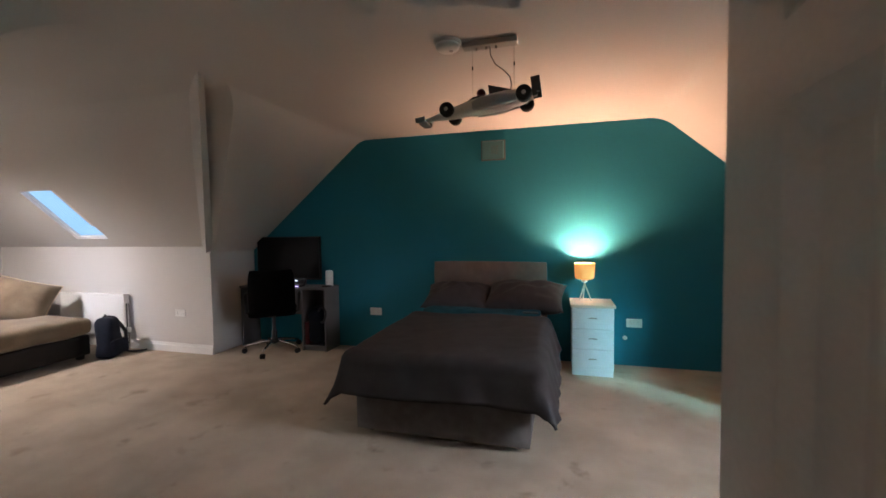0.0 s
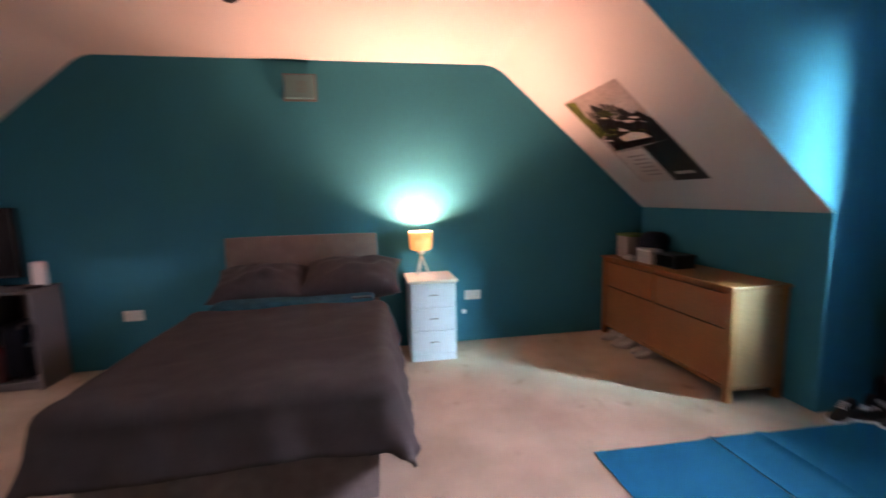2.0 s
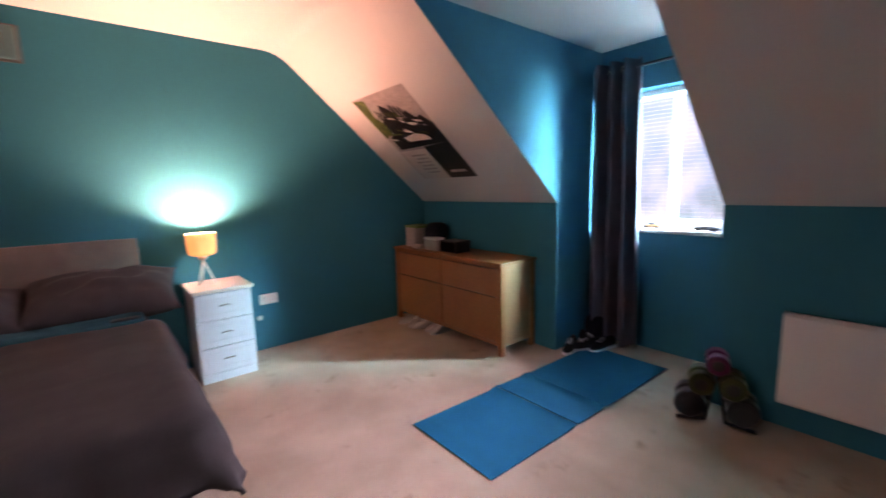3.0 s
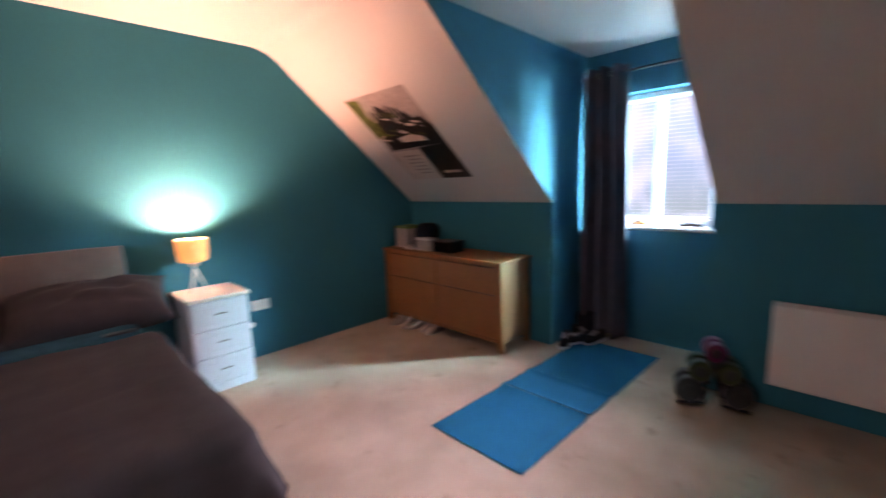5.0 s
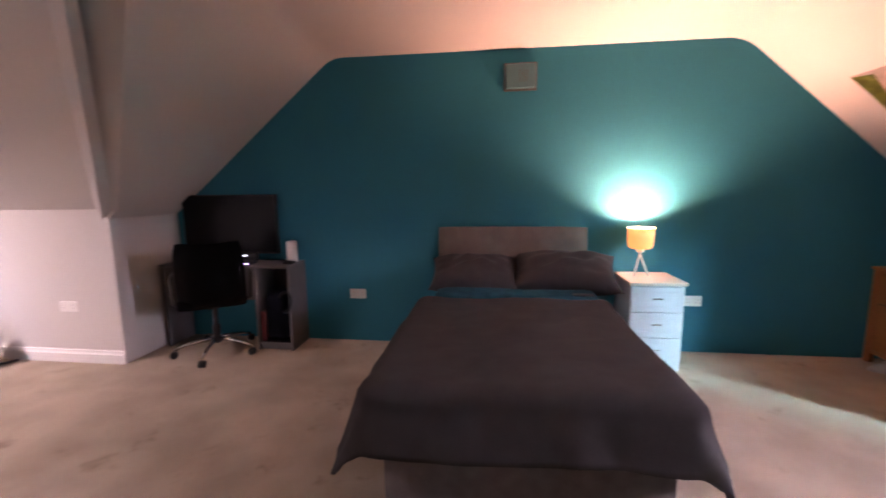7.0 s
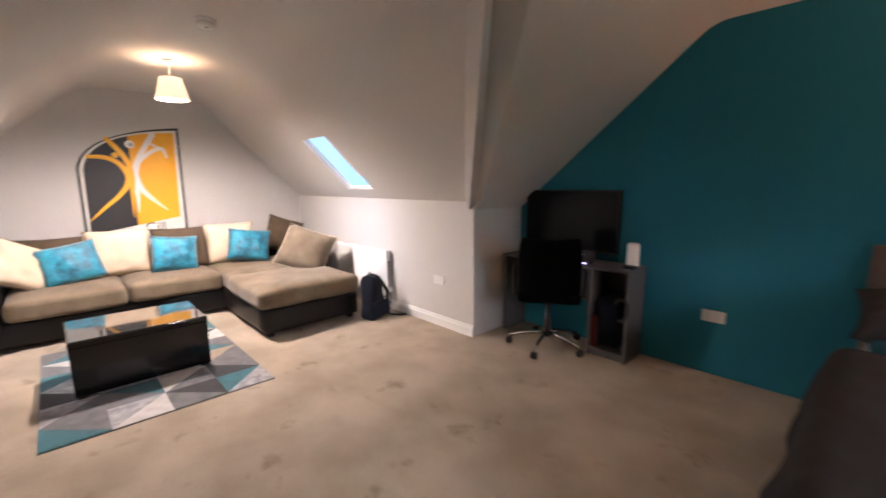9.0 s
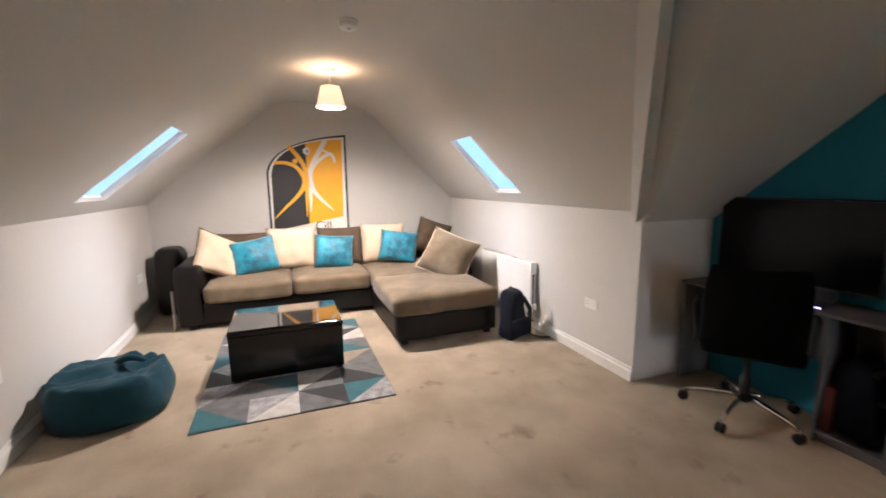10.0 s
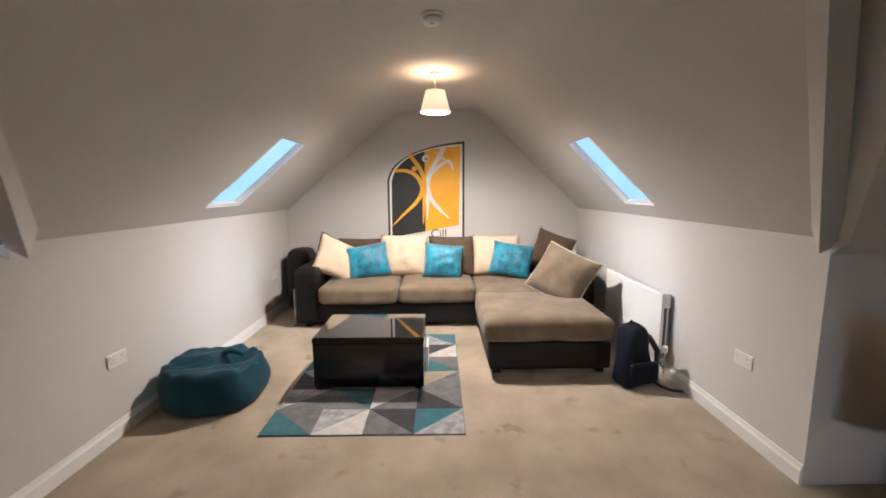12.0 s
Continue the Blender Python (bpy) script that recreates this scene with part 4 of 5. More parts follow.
    for k in range(6):
        v = 0.08 + 0.045 * k
        patch("text_bar", [(0.56, v), (0.56 + 0.22 + 0.05 * (k % 2), v), (0.56 + 0.22 + 0.05 * (k % 2), v + 0.018), (0.56, v + 0.018)], 0.0056, pm)
    return p


poster()


# ---- desk corner ----
DK0, DK1, DKY0, DKY1, DKZ = -3.90, -2.735, 3.74, 4.045, 0.735


def desk():
    d = thing("computer_desk", pose((DK0 + DK1) / 2, (DKY0 + DKY1) / 2, 0), "grey laminate computer desk with an open side cupboard", "desk")
    wpart("desktop", boxed((DK0, DKY0 - 0.02, DKZ - 0.02), (DK1, DKY1, DKZ), 0.003, 1), M_DESK, d)
    for x in (DK0 + 0.002, -3.055, DK1 - 0.022):
        wpart("side_panel", boxed((x, DKY0, 0), (x + 0.02, DKY1, DKZ - 0.02), 0.002, 1), M_DESK, d)
    wpart("cupboard_floor", boxed((-3.035, DKY0 + 0.004, 0.05), (DK1 - 0.022, DKY1 - 0.012, 0.068)), M_DESK, d)
    wpart("plinth", boxed((-3.035, DKY0 + 0.03, 0), (DK1 - 0.022, DKY0 + 0.045, 0.05)), M_DESK, d)
    wpart("back_panel", boxed((-3.035, DKY1 - 0.012, 0.0), (DK1 - 0.022, DKY1 - 0.002, DKZ - 0.02)), M_DESK_IN, d, "dark wood back panel")
    wpart("rear_brace", boxed((DK0 + 0.022, DKY1 - 0.02, 0.36), (-3.055, DKY1 - 0.004, DKZ - 0.02)), M_DESK, d)
    return d


desk()


def television():
    t = thing("television", pose(-3.39, 4.0, DKZ), "large black flat television standing switched off", "television")
    x0, x1, z0, z1, y = -3.835, -2.945, 0.800, 1.322, 3.975
    wpart("housing", boxed((x0, y, z0), (x1, y + 0.042, z1), 0.006), M_BLACK, t)
    wpart("rear_bulge", boxed((x0 + 0.12, y + 0.0425, z0 + 0.03), (x1 - 0.12, y + 0.062, z0 + 0.30), 0.008), M_BLACK, t)
    wpart("screen", boxed((x0 + 0.012, y - 0.002, z0 + 0.018), (x1 - 0.012, y + 0.002, z1 - 0.012)), M_SCREEN, t, "dark glossy screen")
    wpart("neck", boxed((-3.45, y + 0.005, DKZ + 0.01), (-3.33, y + 0.03, z0 + 0.01), 0.004), M_BLACK, t)
    wpart("foot", boxed((-3.62, y - 0.10, DKZ + 0.001), (-3.16, y + 0.06, DKZ + 0.012), 0.005), M_BLACK, t)
    return t


television()


def keyboard():
    k = thing("keyboard", pose(-3.28, 3.80, DKZ), "black keyboard with small glowing lights", "keyboard")
    wpart("tray", boxed((-3.50, 3.735, DKZ + 0.001), (-3.08, 3.865, DKZ + 0.022), 0.005), M_BLACK, k)
    for i in range(14):
        for j in range(4):
            x, y = -3.485 + i * 0.0285, 3.745 + j * 0.028
            wpart("key", boxed((x, y, DKZ + 0.022), (x + 0.024, y + 0.023, DKZ + 0.029)), M_BLACK, k)
    wpart("light", boxed((-3.125, 3.7345, DKZ + 0.012), (-3.082, 3.7355, DKZ + 0.018)), M_LED, k, "violet indicator light")
    return k


keyboard()
c = thing("games_console", pose(-3.30, 3.90, DKZ), "small black box with a white light", "console")
wpart("case", boxed((-3.36, 3.875, DKZ + 0.03), (-3.10, 3.935, DKZ + 0.085), 0.006), M_BLACK, c)
wpart("stand", boxed((-3.34, 3.885, DKZ + 0.001), (-3.12, 3.925, DKZ + 0.031), 0.003, 1), M_BLACK, c)
wpart("light", boxed((-3.225, 3.8735, DKZ + 0.058), (-3.185, 3.8745, DKZ + 0.066)), M_LED_WHITE, c, "white indicator light")

c = thing("air_freshener", pose(-2.805, 3.95, DKZ), "white plastic cylinder standing on the desk", "canister")
wpart("cylinder", lathe(bmesh.new(), [(0.043, 0.001), (0.045, 0.01), (0.044, 0.168), (0.036, 0.182), (0.010, 0.185)], (-2.805, 3.95, DKZ), 28), M_PLASTIC, c, "", True)
wpart("nozzle", lathe(bmesh.new(), [(0.010, 0.185), (0.010, 0.192)], (-2.805, 3.95, DKZ), 12), M_GREY_PLASTIC, c)
tagged(part("wallet", boxed((-2.83, 3.82, DKZ + 0.001), (-2.745, 3.90, DKZ + 0.018), 0.004), M_BLACK), "flat black wallet lying on the desk corner", "wallet")

bm = soft_box((-3.005, 3.76, 0.069), (-2.80, 3.98, 0.47), 0.06, 0.02, 7, 4.0, 0.03)
b = thing("gym_bag", pose(-2.90, 3.87, 0.069), "black bag hung with straps inside the desk cupboard", "bag")
wpart("bag_body", bm, M_NAVY, b, "", True)
pts = [(-2.78 + 0.045 * math.cos(a), 3.735 + 0.01 * math.sin(a * 2), 0.43 + 0.085 * math.sin(a)) for a in np.linspace(-1.9, 2.6, 16)]
wpart("strap", tube(bmesh.new(), pts, 0.013, 8), M_BLACK, b, "", True)
tagged(part("storage_box", boxed((-3.03, 3.765, 0.069), (-2.985, 3.95, 0.33), 0.004), M_RED), "narrow dark red box in the desk cupboard", "box")


def office_chair():
    c = thing("office_chair", pose(-3.37, 3.66, 0, 0, 0, 34), "black fabric swivel office chair with chrome base", "chair")
    for k in range(5):
        a = radians(-109 + 72 * k)
        ca, sa = math.cos(a), math.sin(a)
        pts = [(0.03 * ca, 0.03 * sa, 0.125), (0.12 * ca, 0.12 * sa, 0.118), (0.24 * ca, 0.24 * sa, 0.098), (0.315 * ca, 0.315 * sa, 0.072)]
        arm = part("base_arm", tube(bmesh.new(), pts, [0.020, 0.017, 0.014, 0.012], 10), M_CHROME, c, "curved chrome base arm", True)
        for off in (-0.013, 0.013):
            bm = lathe(bmesh.new(), [(0.010, -0.009), (0.026, -0.009), (0.029, -0.005), (0.029, 0.005), (0.026, 0.009), (0.010, 0.009)], (0, 0, 0), 16)
            bmesh.ops.transform(bm, matrix=Matrix.Translation((0.32 * ca - off * sa, 0.32 * sa + off * ca, 0.030)) @ pose(0, 0, 0, 90, 0, -109 + 72 * k), verts=bm.verts[:])
            part("castor", bm, M_BLACK, arm, "", True)
        part("castor_fork", tube(bmesh.new(), [(0.315 * ca, 0.315 * sa, 0.072), (0.32 * ca, 0.32 * sa, 0.030)], 0.008, 8), M_CHROME, arm)
    part("gas_lift", lathe(bmesh.new(), [(0.030, 0.09), (0.030, 0.24), (0.020, 0.245), (0.020, 0.43)], (0, 0, 0), 18), M_BLACK, c, "", True)
    part("seat", soft_box((-0.25, -0.25, 0.43), (0.25, 0.24, 0.52), 0.04, 0.015), M_MESH, c, "", True)
    bm = soft_box((-0.245, -0.035, 0.0), (0.245, 0.035, 0.51), 0.034, 0, 7)
    for v in bm.verts:
        v.co.y -= 0.10 * (v.co.x / 0.25) ** 2 * -1 + 0.0
        v.co.x *= 1 - 0.10 * max(0, v.co.z - 0.35) / 0.2
    bmesh.ops.transform(bm, matrix=pose(0, -0.245, 0.455, 8), verts=bm.verts[:])
    part("backrest", bm, M_MESH, c, "", True)
    part("back_stem", boxed((-0.04, -0.26, 0.44), (0.04, -0.235, 0.70), 0.006), M_BLACK, c)
    for s in (-1, 1):
        pts = [(s * 0.20, -0.08, 0.45), (s * 0.275, -0.08, 0.47), (s * 0.285, -0.06, 0.66), (s * 0.28, 0.10, 0.68)]
        part("armrest", tube(bmesh.new(), pts, 0.019, 10), M_BLACK, c, "", True)
    return c


office_chair()


# ---- dresser ----
def dresser():
    x0, x1, y0, y1, h = 1.800, 2.205, 2.560, 4.015, 0.742
    d = thing("dresser", pose((x0 + x1) / 2, (y0 + y1) / 2, 0), "long low oak dresser with wide drawers", "dresser")
    wpart("top", boxed((x0 - 0.012, y0 - 0.010, h - 0.022), (x1 + 0.004, y1 + 0.010, h), 0.004), M_OAK, d)
    for y in (y0, y1 - 0.045):
        for x in (x0, x1 - 0.045):
            wpart("leg", boxed((x, y, 0), (x + 0.045, y + 0.045, h - 0.022), 0.003, 1), M_OAK, d)
    for y in (y0 + 0.010, y1 - 0.028):
        wpart("end_panel", boxed((x0 + 0.045, y, 0.10), (x1 - 0.045, y + 0.018, h - 0.060)), M_OAK_END, d, "pale oak end panel")
        wpart("end_rail", boxed((x0 + 0.045, y - 0.006, h - 0.060), (x1 - 0.045, y + 0.020, h - 0.022), 0.002, 1), M_OAK_END, d)
        wpart("end_rail", boxed((x0 + 0.045, y - 0.006, 0.075), (x1 - 0.045, y + 0.020, 0.10), 0.002, 1), M_OAK_END, d)
    wpart("carcass", boxed((x0 + 0.026, y0 + 0.046, 0.10), (x1 - 0.006, y1 - 0.046, h - 0.024)), M_OAK, d)
    wpart("bottom_rail", boxed((x0 + 0.012, y0 + 0.045, 0.075), (x0 + 0.040, y1 - 0.045, 0.099)), M_OAK, d)
    mid = (y0 + y1) / 2
    for z0, z1 in ((0.105, 0.465), (0.472, 0.690)):
        for ya, yb in ((y0 + 0.050, mid - 0.004), (mid + 0.004, y1 - 0.050)):
            dr = wpart("drawer", boxed((x0 + 0.006, ya, z0), (x0 + 0.0255, yb, z1), 0.003, 1), M_OAK, d)
            # solid dark strip paints the shade in the gap above the drawer
            wpart("groove_shade", boxed((x0 + 0.004, ya + 0.02, z1 + 0.0005), (x0 + 0.012, yb - 0.02, z1 + 0.0035)), M_DESK_IN, dr)
    return d


dresser()
TOP = 0.7425
b = thing("cardboard_box", pose(1.99, 3.86, TOP), "small pale box with green print on the dresser", "box")
wpart("carton", boxed((1.90, 3.79, TOP), (2.08, 3.95, TOP + 0.19), 0.004, 1), M_CARD, b)
wpart("green_lid", boxed((1.895, 3.74, TOP + 0.191), (2.085, 3.955, TOP + 0.212), 0.003, 1), M_GREEN, b, "green printed lid")
bm = soft_box((1.93, 3.50, TOP), (2.13, 3.735, TOP + 0.235), 0.08, 0.02, 7, 6.0, 0.03)
tagged(part("black_cap", bm, M_NAVY, None, "", True), "heap of black caps on the dresser", "cap")
b = thing("white_box", pose(1.93, 3.50, TOP), "small white box with a mauve front on the dresser", "box")
wpart("carton", boxed((1.865, 3.42, TOP), (1.965, 3.60, TOP + 0.10), 0.003, 1), M_CARD, b)
wpart("lid", boxed((1.860, 3.415, TOP + 0.10), (1.970, 3.605, TOP + 0.118), 0.003, 1), M_PLASTIC, b)
b = thing("speaker_box", pose(1.96, 3.25, TOP), "black box lying on the dresser", "speaker")
wpart("case", boxed((1.88, 3.16, TOP), (2.06, 3.39, TOP + 0.105), 0.010), M_BLACK, b)
wpart("grille", boxed((1.877, 3.175, TOP + 0.012), (1.881, 3.375, TOP + 0.093), 0.001, 1), M_MESH, b)
tagged(part("tissue_pack", soft_box((1.83, 3.62, TOP), (1.90, 3.76, TOP + 0.035), 0.012, 0.008, 5), M_CARD, None, "", True), "small white tissue pack on the dresser edge", "tissue")


# ---- shoes ----
def shoe(m, upper, sole, label, group):
    s = thing("shoe", m, label, "shoe", group)
    bm = bmesh.new()
    rings = []
    for x, w, z in ((-0.130, 0.024, 0.060), (-0.110, 0.034, 0.088), (-0.060, 0.036, 0.092), (-0.010, 0.036, 0.080), (0.050, 0.042, 0.058), (0.100, 0.040, 0.046), (0.130, 0.026, 0.034), (0.142, 0.010, 0.024)):
        rings.append([bm.verts.new((x, w * math.cos(a), 0.016 + (z - 0.016) * max(0.0, math.sin(a)) ** 0.8)) for a in np.linspace(0, math.pi, 9)])
    for a, b in zip(rings, rings[1:]):
        for i in range(8):
            bm.faces.new((a[i], a[i + 1], b[i + 1], b[i]))
        bm.faces.new((a[8], a[0], b[0], b[8]))
    bm.faces.new(rings[0])
    bm.faces.new(rings[-1][::-1])
    part("upper", bm, upper, s, "", True)
    outline = [(-0.138, 0.018), (-0.120, 0.036), (-0.02, 0.037), (0.06, 0.046), (0.115, 0.040), (0.148, 0.014)]
    pts = outline + [(x, -y) for x, y in reversed(outline)]
    part("sole", prism(bmesh.new(), pts, 2, 0.0, 0.020), sole, s)
    for k in range(4):
        x = -0.005 + 0.018 * k
        part("lace", tube(bmesh.new(), [(x, -0.020, 0.083 - 0.006 * k), (x, 0, 0.090 - 0.006 * k), (x, 0.020, 0.083 - 0.006 * k)], 0.003, 5), M_PLASTIC, s)
    return s


for i, (x, y, a) in enumerate(((1.83, 3.80, 178), (1.82, 3.68, 200), (1.85, 3.57, 172), (1.88, 3.46, 190), (1.86, 3.35, 182))):
    shoe(pose(x, y, 0, 0, 0, a), M_CARD if i % 2 else M_GREY_PLASTIC, M_GREY_PLASTIC, "pale worn trainer half under the dresser", "shoes under the dresser")
for x, y, a in ((2.33, 2.30, 200), (2.43, 2.22, 150), (2.55, 2.27, 245), (2.53, 2.13, 170)):
    shoe(pose(x, y, 0, 0, 0, a), M_RUBBER, M_PLASTIC, "black trainer with a white sole by the curtain", "shoes by the curtain")
tagged(part("rucksack", soft_box((2.56, 2.17, 0), (2.70, 2.345, 0.20), 0.05, 0.02, 6, 9.0, 0.03), M_NAVY, None, "", True), "small crumpled black bag beside the curtain", "bag")


# ---- exercise mat ----
def exercise_mat():
    x0, x1, ya, yb, w = 0.748, 2.50, 1.662, 1.62, 0.605
    m = thing("exercise_mat", pose(1.6, 1.95, 0), "blue folding foam exercise mat lying on the carpet", "mat")
    cuts = [0.0, 0.375, 0.54, 1.0]
    for a, b in zip(cuts, cuts[1:]):
        xa, xb = x0 + (x1 - x0) * a, x0 + (x1 - x0) * b
        bm = bmesh.new()
        n = 12
        rows = []
        for j in range(5):
            row = []
            for i in range(n + 1):
                u = i / n
                x = xa + 0.001 + (xb - xa - 0.002) * u
                y = ya + (yb - ya) * ((x - x0) / (x1 - x0)) + w * j / 4
                lift = 0.011 * (math.exp(-((u - 1) * (xb - xa) / 0.022) ** 2) * (b < 1) + math.exp(-(u * (xb - xa) / 0.022) ** 2) * (a > 0))
                row.append((x, y, 0.0065 + lift))
            rows.append(row)
        sheet(bm, rows)
        ob = wpart("panel", bm, M_MAT, m, "", True)
        crisp_rim(ob)
        th = ob.modifiers.new("thick", "SOLIDIFY")
        th.thickness, th.offset = 0.005, -1.0
    return m


exercise_mat()


# ---- dumbbells ----
def dumbbell(m, r, length, material, label):
    d = thing("dumbbell", m, label, "dumbbell", "stacked dumbbells")
    for s in (-1, 1):
        bm = lathe(bmesh.new(), [(r * 0.55, -0.034), (r * 0.92, -0.034), (r, -0.026), (r, 0.026), (r * 0.92, 0.034), (r * 0.55, 0.034)], (0, 0, 0), 18)
        bmesh.ops.transform(bm, matrix=pose(s * (length / 2 - 0.034), 0, r, 0, 90, 0), verts=bm.verts[:])
        head = part("head", bm, material, d)
        bm = lathe(bmesh.new(), [(r * 0.5, 0), (r * 0.5, 0.003), (r * 0.3, 0.004)], (0, 0, 0), 16)
        bmesh.ops.transform(bm, matrix=pose(s * length / 2, 0, r, 0, 90 * s, 0), verts=bm.verts[:])
        part("end_cap", bm, M_SILVER, head)
    part("grip", tube(bmesh.new(), [(-length / 2 + 0.06, 0, r), (-0.03, 0, r), (0.03, 0, r), (length / 2 - 0.06, 0, r)], [0.014, 0.017, 0.017, 0.014], 12), M_STEEL, d, "", True)
    return d


def dumbbell_rack():
    k = thing("dumbbell_rack", pose(2.02, 1.18, 0, 0, 0, 200), "black stand stacked with coloured dumbbells", "rack")
    for x in (-0.06, 0.06):
        pts = [(x, -0.18, 0.012), (x, -0.05, 0.030), (x, 0, 0.282), (x, 0.05, 0.030), (x, 0.18, 0.012)]
        part("side_frame", tube(bmesh.new(), pts, 0.010, 8), M_BLACK, k)
    for y, z in ((-0.12, 0.022), (0.12, 0.022), (-0.032, 0.15), (0.032, 0.15), (0, 0.280)):
        part("cross_bar", tube(bmesh.new(), [(-0.06, y, z), (0.06, y, z)], 0.007, 6), M_BLACK, k)
    return k


dumbbell_rack()
RACK = pose(2.02, 1.18, 0, 0, 0, 200)
for y, z, r, material, label in ((-0.122, 0.030, 0.076, M_SILVER, "heavy grey dumbbell low on the stand"), (0.122, 0.030, 0.076, M_SILVER, "heavy grey dumbbell low on the stand"),
                                 (-0.072, 0.165, 0.064, M_LIME, "lime green dumbbell on the middle tier"), (0.072, 0.165, 0.064, M_LIME, "lime green dumbbell on the middle tier"),
                                 (0.0, 0.290, 0.056, M_PINK, "pink dumbbell on top of the stand")):
    dumbbell(RACK @ pose(0, y, z), r, 0.17 if r > 0.06 else 0.16, material, label)


# ---- curtain ----
def curtain():
    c = thing("curtain", pose(2.68, 2.22, 2.16), "dark grey eyelet curtain drawn to one side", "curtain")
    n, m = 90, 26
    bm = bmesh.new()
    rows = []
    for j in range(m + 1):
        v = j / m
        z = 0.03 + (2.215 - 0.03) * v
        row = []
        for i in range(n + 1):
            u = i / n
            y = 2.352 - u * (0.385 + 0.05 * (1 - v))
            fold = math.sin(u * 2 * math.pi * 3.5 + 0.4)
            x = 2.650 + (0.065 + 0.012 * (1 - v)) * fold + 0.018 * noise.noise(Vector((u * 4, v * 3, 1)))
            row.append((x, y + 0.012 * noise.noise(Vector((u * 5, v * 4, 8))), z))
        rows.append(row)
    sheet(bm, rows)
    ob = wpart("fabric", bm, M_CURTAIN, c, "", True)
    th = ob.modifiers.new("thick", "SOLIDIFY")
    th.thickness = 0.003
    r = thing("curtain_rod", pose(2.69, 1.82, 2.165), "thin black metal curtain rod over the window", "curtain rod")
    wpart("pole", tube(bmesh.new(), [(2.69, YA + 0.004, 2.165), (2.69, YB - 0.004, 2.165)], 0.011, 12), M_BLACK, r, "", True)
    for y in (YA + 0.06, YB - 0.05):
        wpart("bracket", tube(bmesh.new(), [(XW - 0.001, y, 2.165), (2.69, y, 2.165)], 0.008, 8), M_BLACK, r)
    for k in range(6):
        y = 2.325 - 0.05 * k
        bm = bmesh.new()
        pts = [(2.69 + 0.020 * math.cos(a), y, 2.165 + 0.020 * math.sin(a)) for a in np.linspace(0, 2 * math.pi, 15)]
        wpart("eyelet", tube(bm, pts, 0.004, 6), M_STEEL, c)
    return c


curtain()
for y, w, h, material, label in ((1.93, 0.13, 0.045, M_ORANGE_TOY, "orange toy car on the window board"), (1.55, 0.16, 0.035, M_DARK_GREY, "dark toy car on the window board")):
    t = thing("toy_car", pose(XW + 0.06, y, WZ0 + 0.004), label, "toy car", "toy cars on the window board")
    part("car_body", soft_box((-0.028, -w / 2, 0.008), (0.028, w / 2, h * 0.65), 0.010, 0.006, 4), material, t, "", True)
    part("cabin", soft_box((-0.022, -w / 5, h * 0.5), (0.022, w / 4, h), 0.008, 0.0, 3), M_BLACK, t, "", True)
    for dy in (-w * 0.32, w * 0.32):
        for dx in (-0.026, 0.026):
            bm = lathe(bmesh.new(), [(0.011, -0.005), (0.011, 0.005)], (0, 0, 0), 12)
            bmesh.ops.transform(bm, matrix=pose(dx, dy, 0.011, 0, 90, 0), verts=bm.verts[:])
            part("wheel", bm, M_RUBBER, t)


# ---- radiators ----
def radiator(name, m, length, height, label):
    """A double panel radiator: length along x, the front towards -y, its foot edge at z = 0."""
    r = thing(name, m, label, "radiator")
    n = 40
    for y0 in (-0.085, -0.040):
        bm = bmesh.new()
        rows = []
        for z in (0.0, 0.012, 0.03, height - 0.03, height - 0.012, height):
            row = []
            for i in range(n * 2 + 1):
                x = -length / 2 + length * i / (2 * n)
                groove = 0.0016 if (i % 2 == 0 and 0.02 < z < height - 0.02) else 0.0
                edge = 0.006 if z in (0.0, height) else 0.0
                row.append((x, y0 + groove + edge, z))
            rows.append(row)
        sheet(bm, rows)
        ob = part("panel", bm, M_TRIM, r)
        th = ob.modifiers.new("thick", "SOLIDIFY")
        th.thickness, th.offset = 0.010, 0.0
    for s in (-1, 1):
        x = s * (length / 2 - 0.003)
        bm = bmesh.new()
        box(bm, (x - 0.003, -0.088, height * 0.78), (x + 0.003, -0.022, height + 0.004), 0.002, 1)
        box(bm, (x - 0.003, -0.088, 0.03), (x + 0.003, -0.068, height * 0.78))
        part("end_cover", bm, M_TRIM, r)
        # dark filler in place of the shaded opening between the panels
        part("end_gap_shade", boxed((x - 0.004, -0.0675, 0.04), (x - 0.001, -0.022, height * 0.78)), M_DARK_GREY, r)
    for k in range(30):
        x = -length / 2 + 0.02 + (length - 0.04) * k / 29
        part("top_slat", boxed((x - 0.004, -0.070, height - 0.002), (x + 0.004, -0.030, height + 0.003)), M_TRIM, r)
    x = length / 2 + 0.025
    part("valve_body", tube(bmesh.new(), [(x - 0.03, -0.055, 0.035), (x, -0.055, 0.035), (x, -0.055, 0.0)], 0.012, 10), M_CHROME, r, "", True)
    part("valve_head", lathe(bmesh.new(), [(0.014, 0.045), (0.021, 0.052), (0.021, 0.088), (0.015, 0.098)], (x, -0.055, 0), 16), M_PLASTIC, r, "", True)
    return r, x


r, vx = radiator("radiator", pose(-5.685, YK, 0.165), 1.055, 0.495, "white double-panel radiator on the knee wall")
part("pipe", tube(bmesh.new(), [(vx, -0.055, 0.01), (vx, -0.055, -0.155)], 0.008, 8), M_CHROME, r)
part("pipe", tube(bmesh.new(), [(vx, -0.055, -0.08), (vx - 0.13, -0.045, -0.03)], 0.014, 8), M_CHROME, r)
r, vx = radiator("radiator", pose(XR, 0.40, 0.165, 0, 0, -90), 1.08, 0.475, "white double-panel radiator on the teal wall")
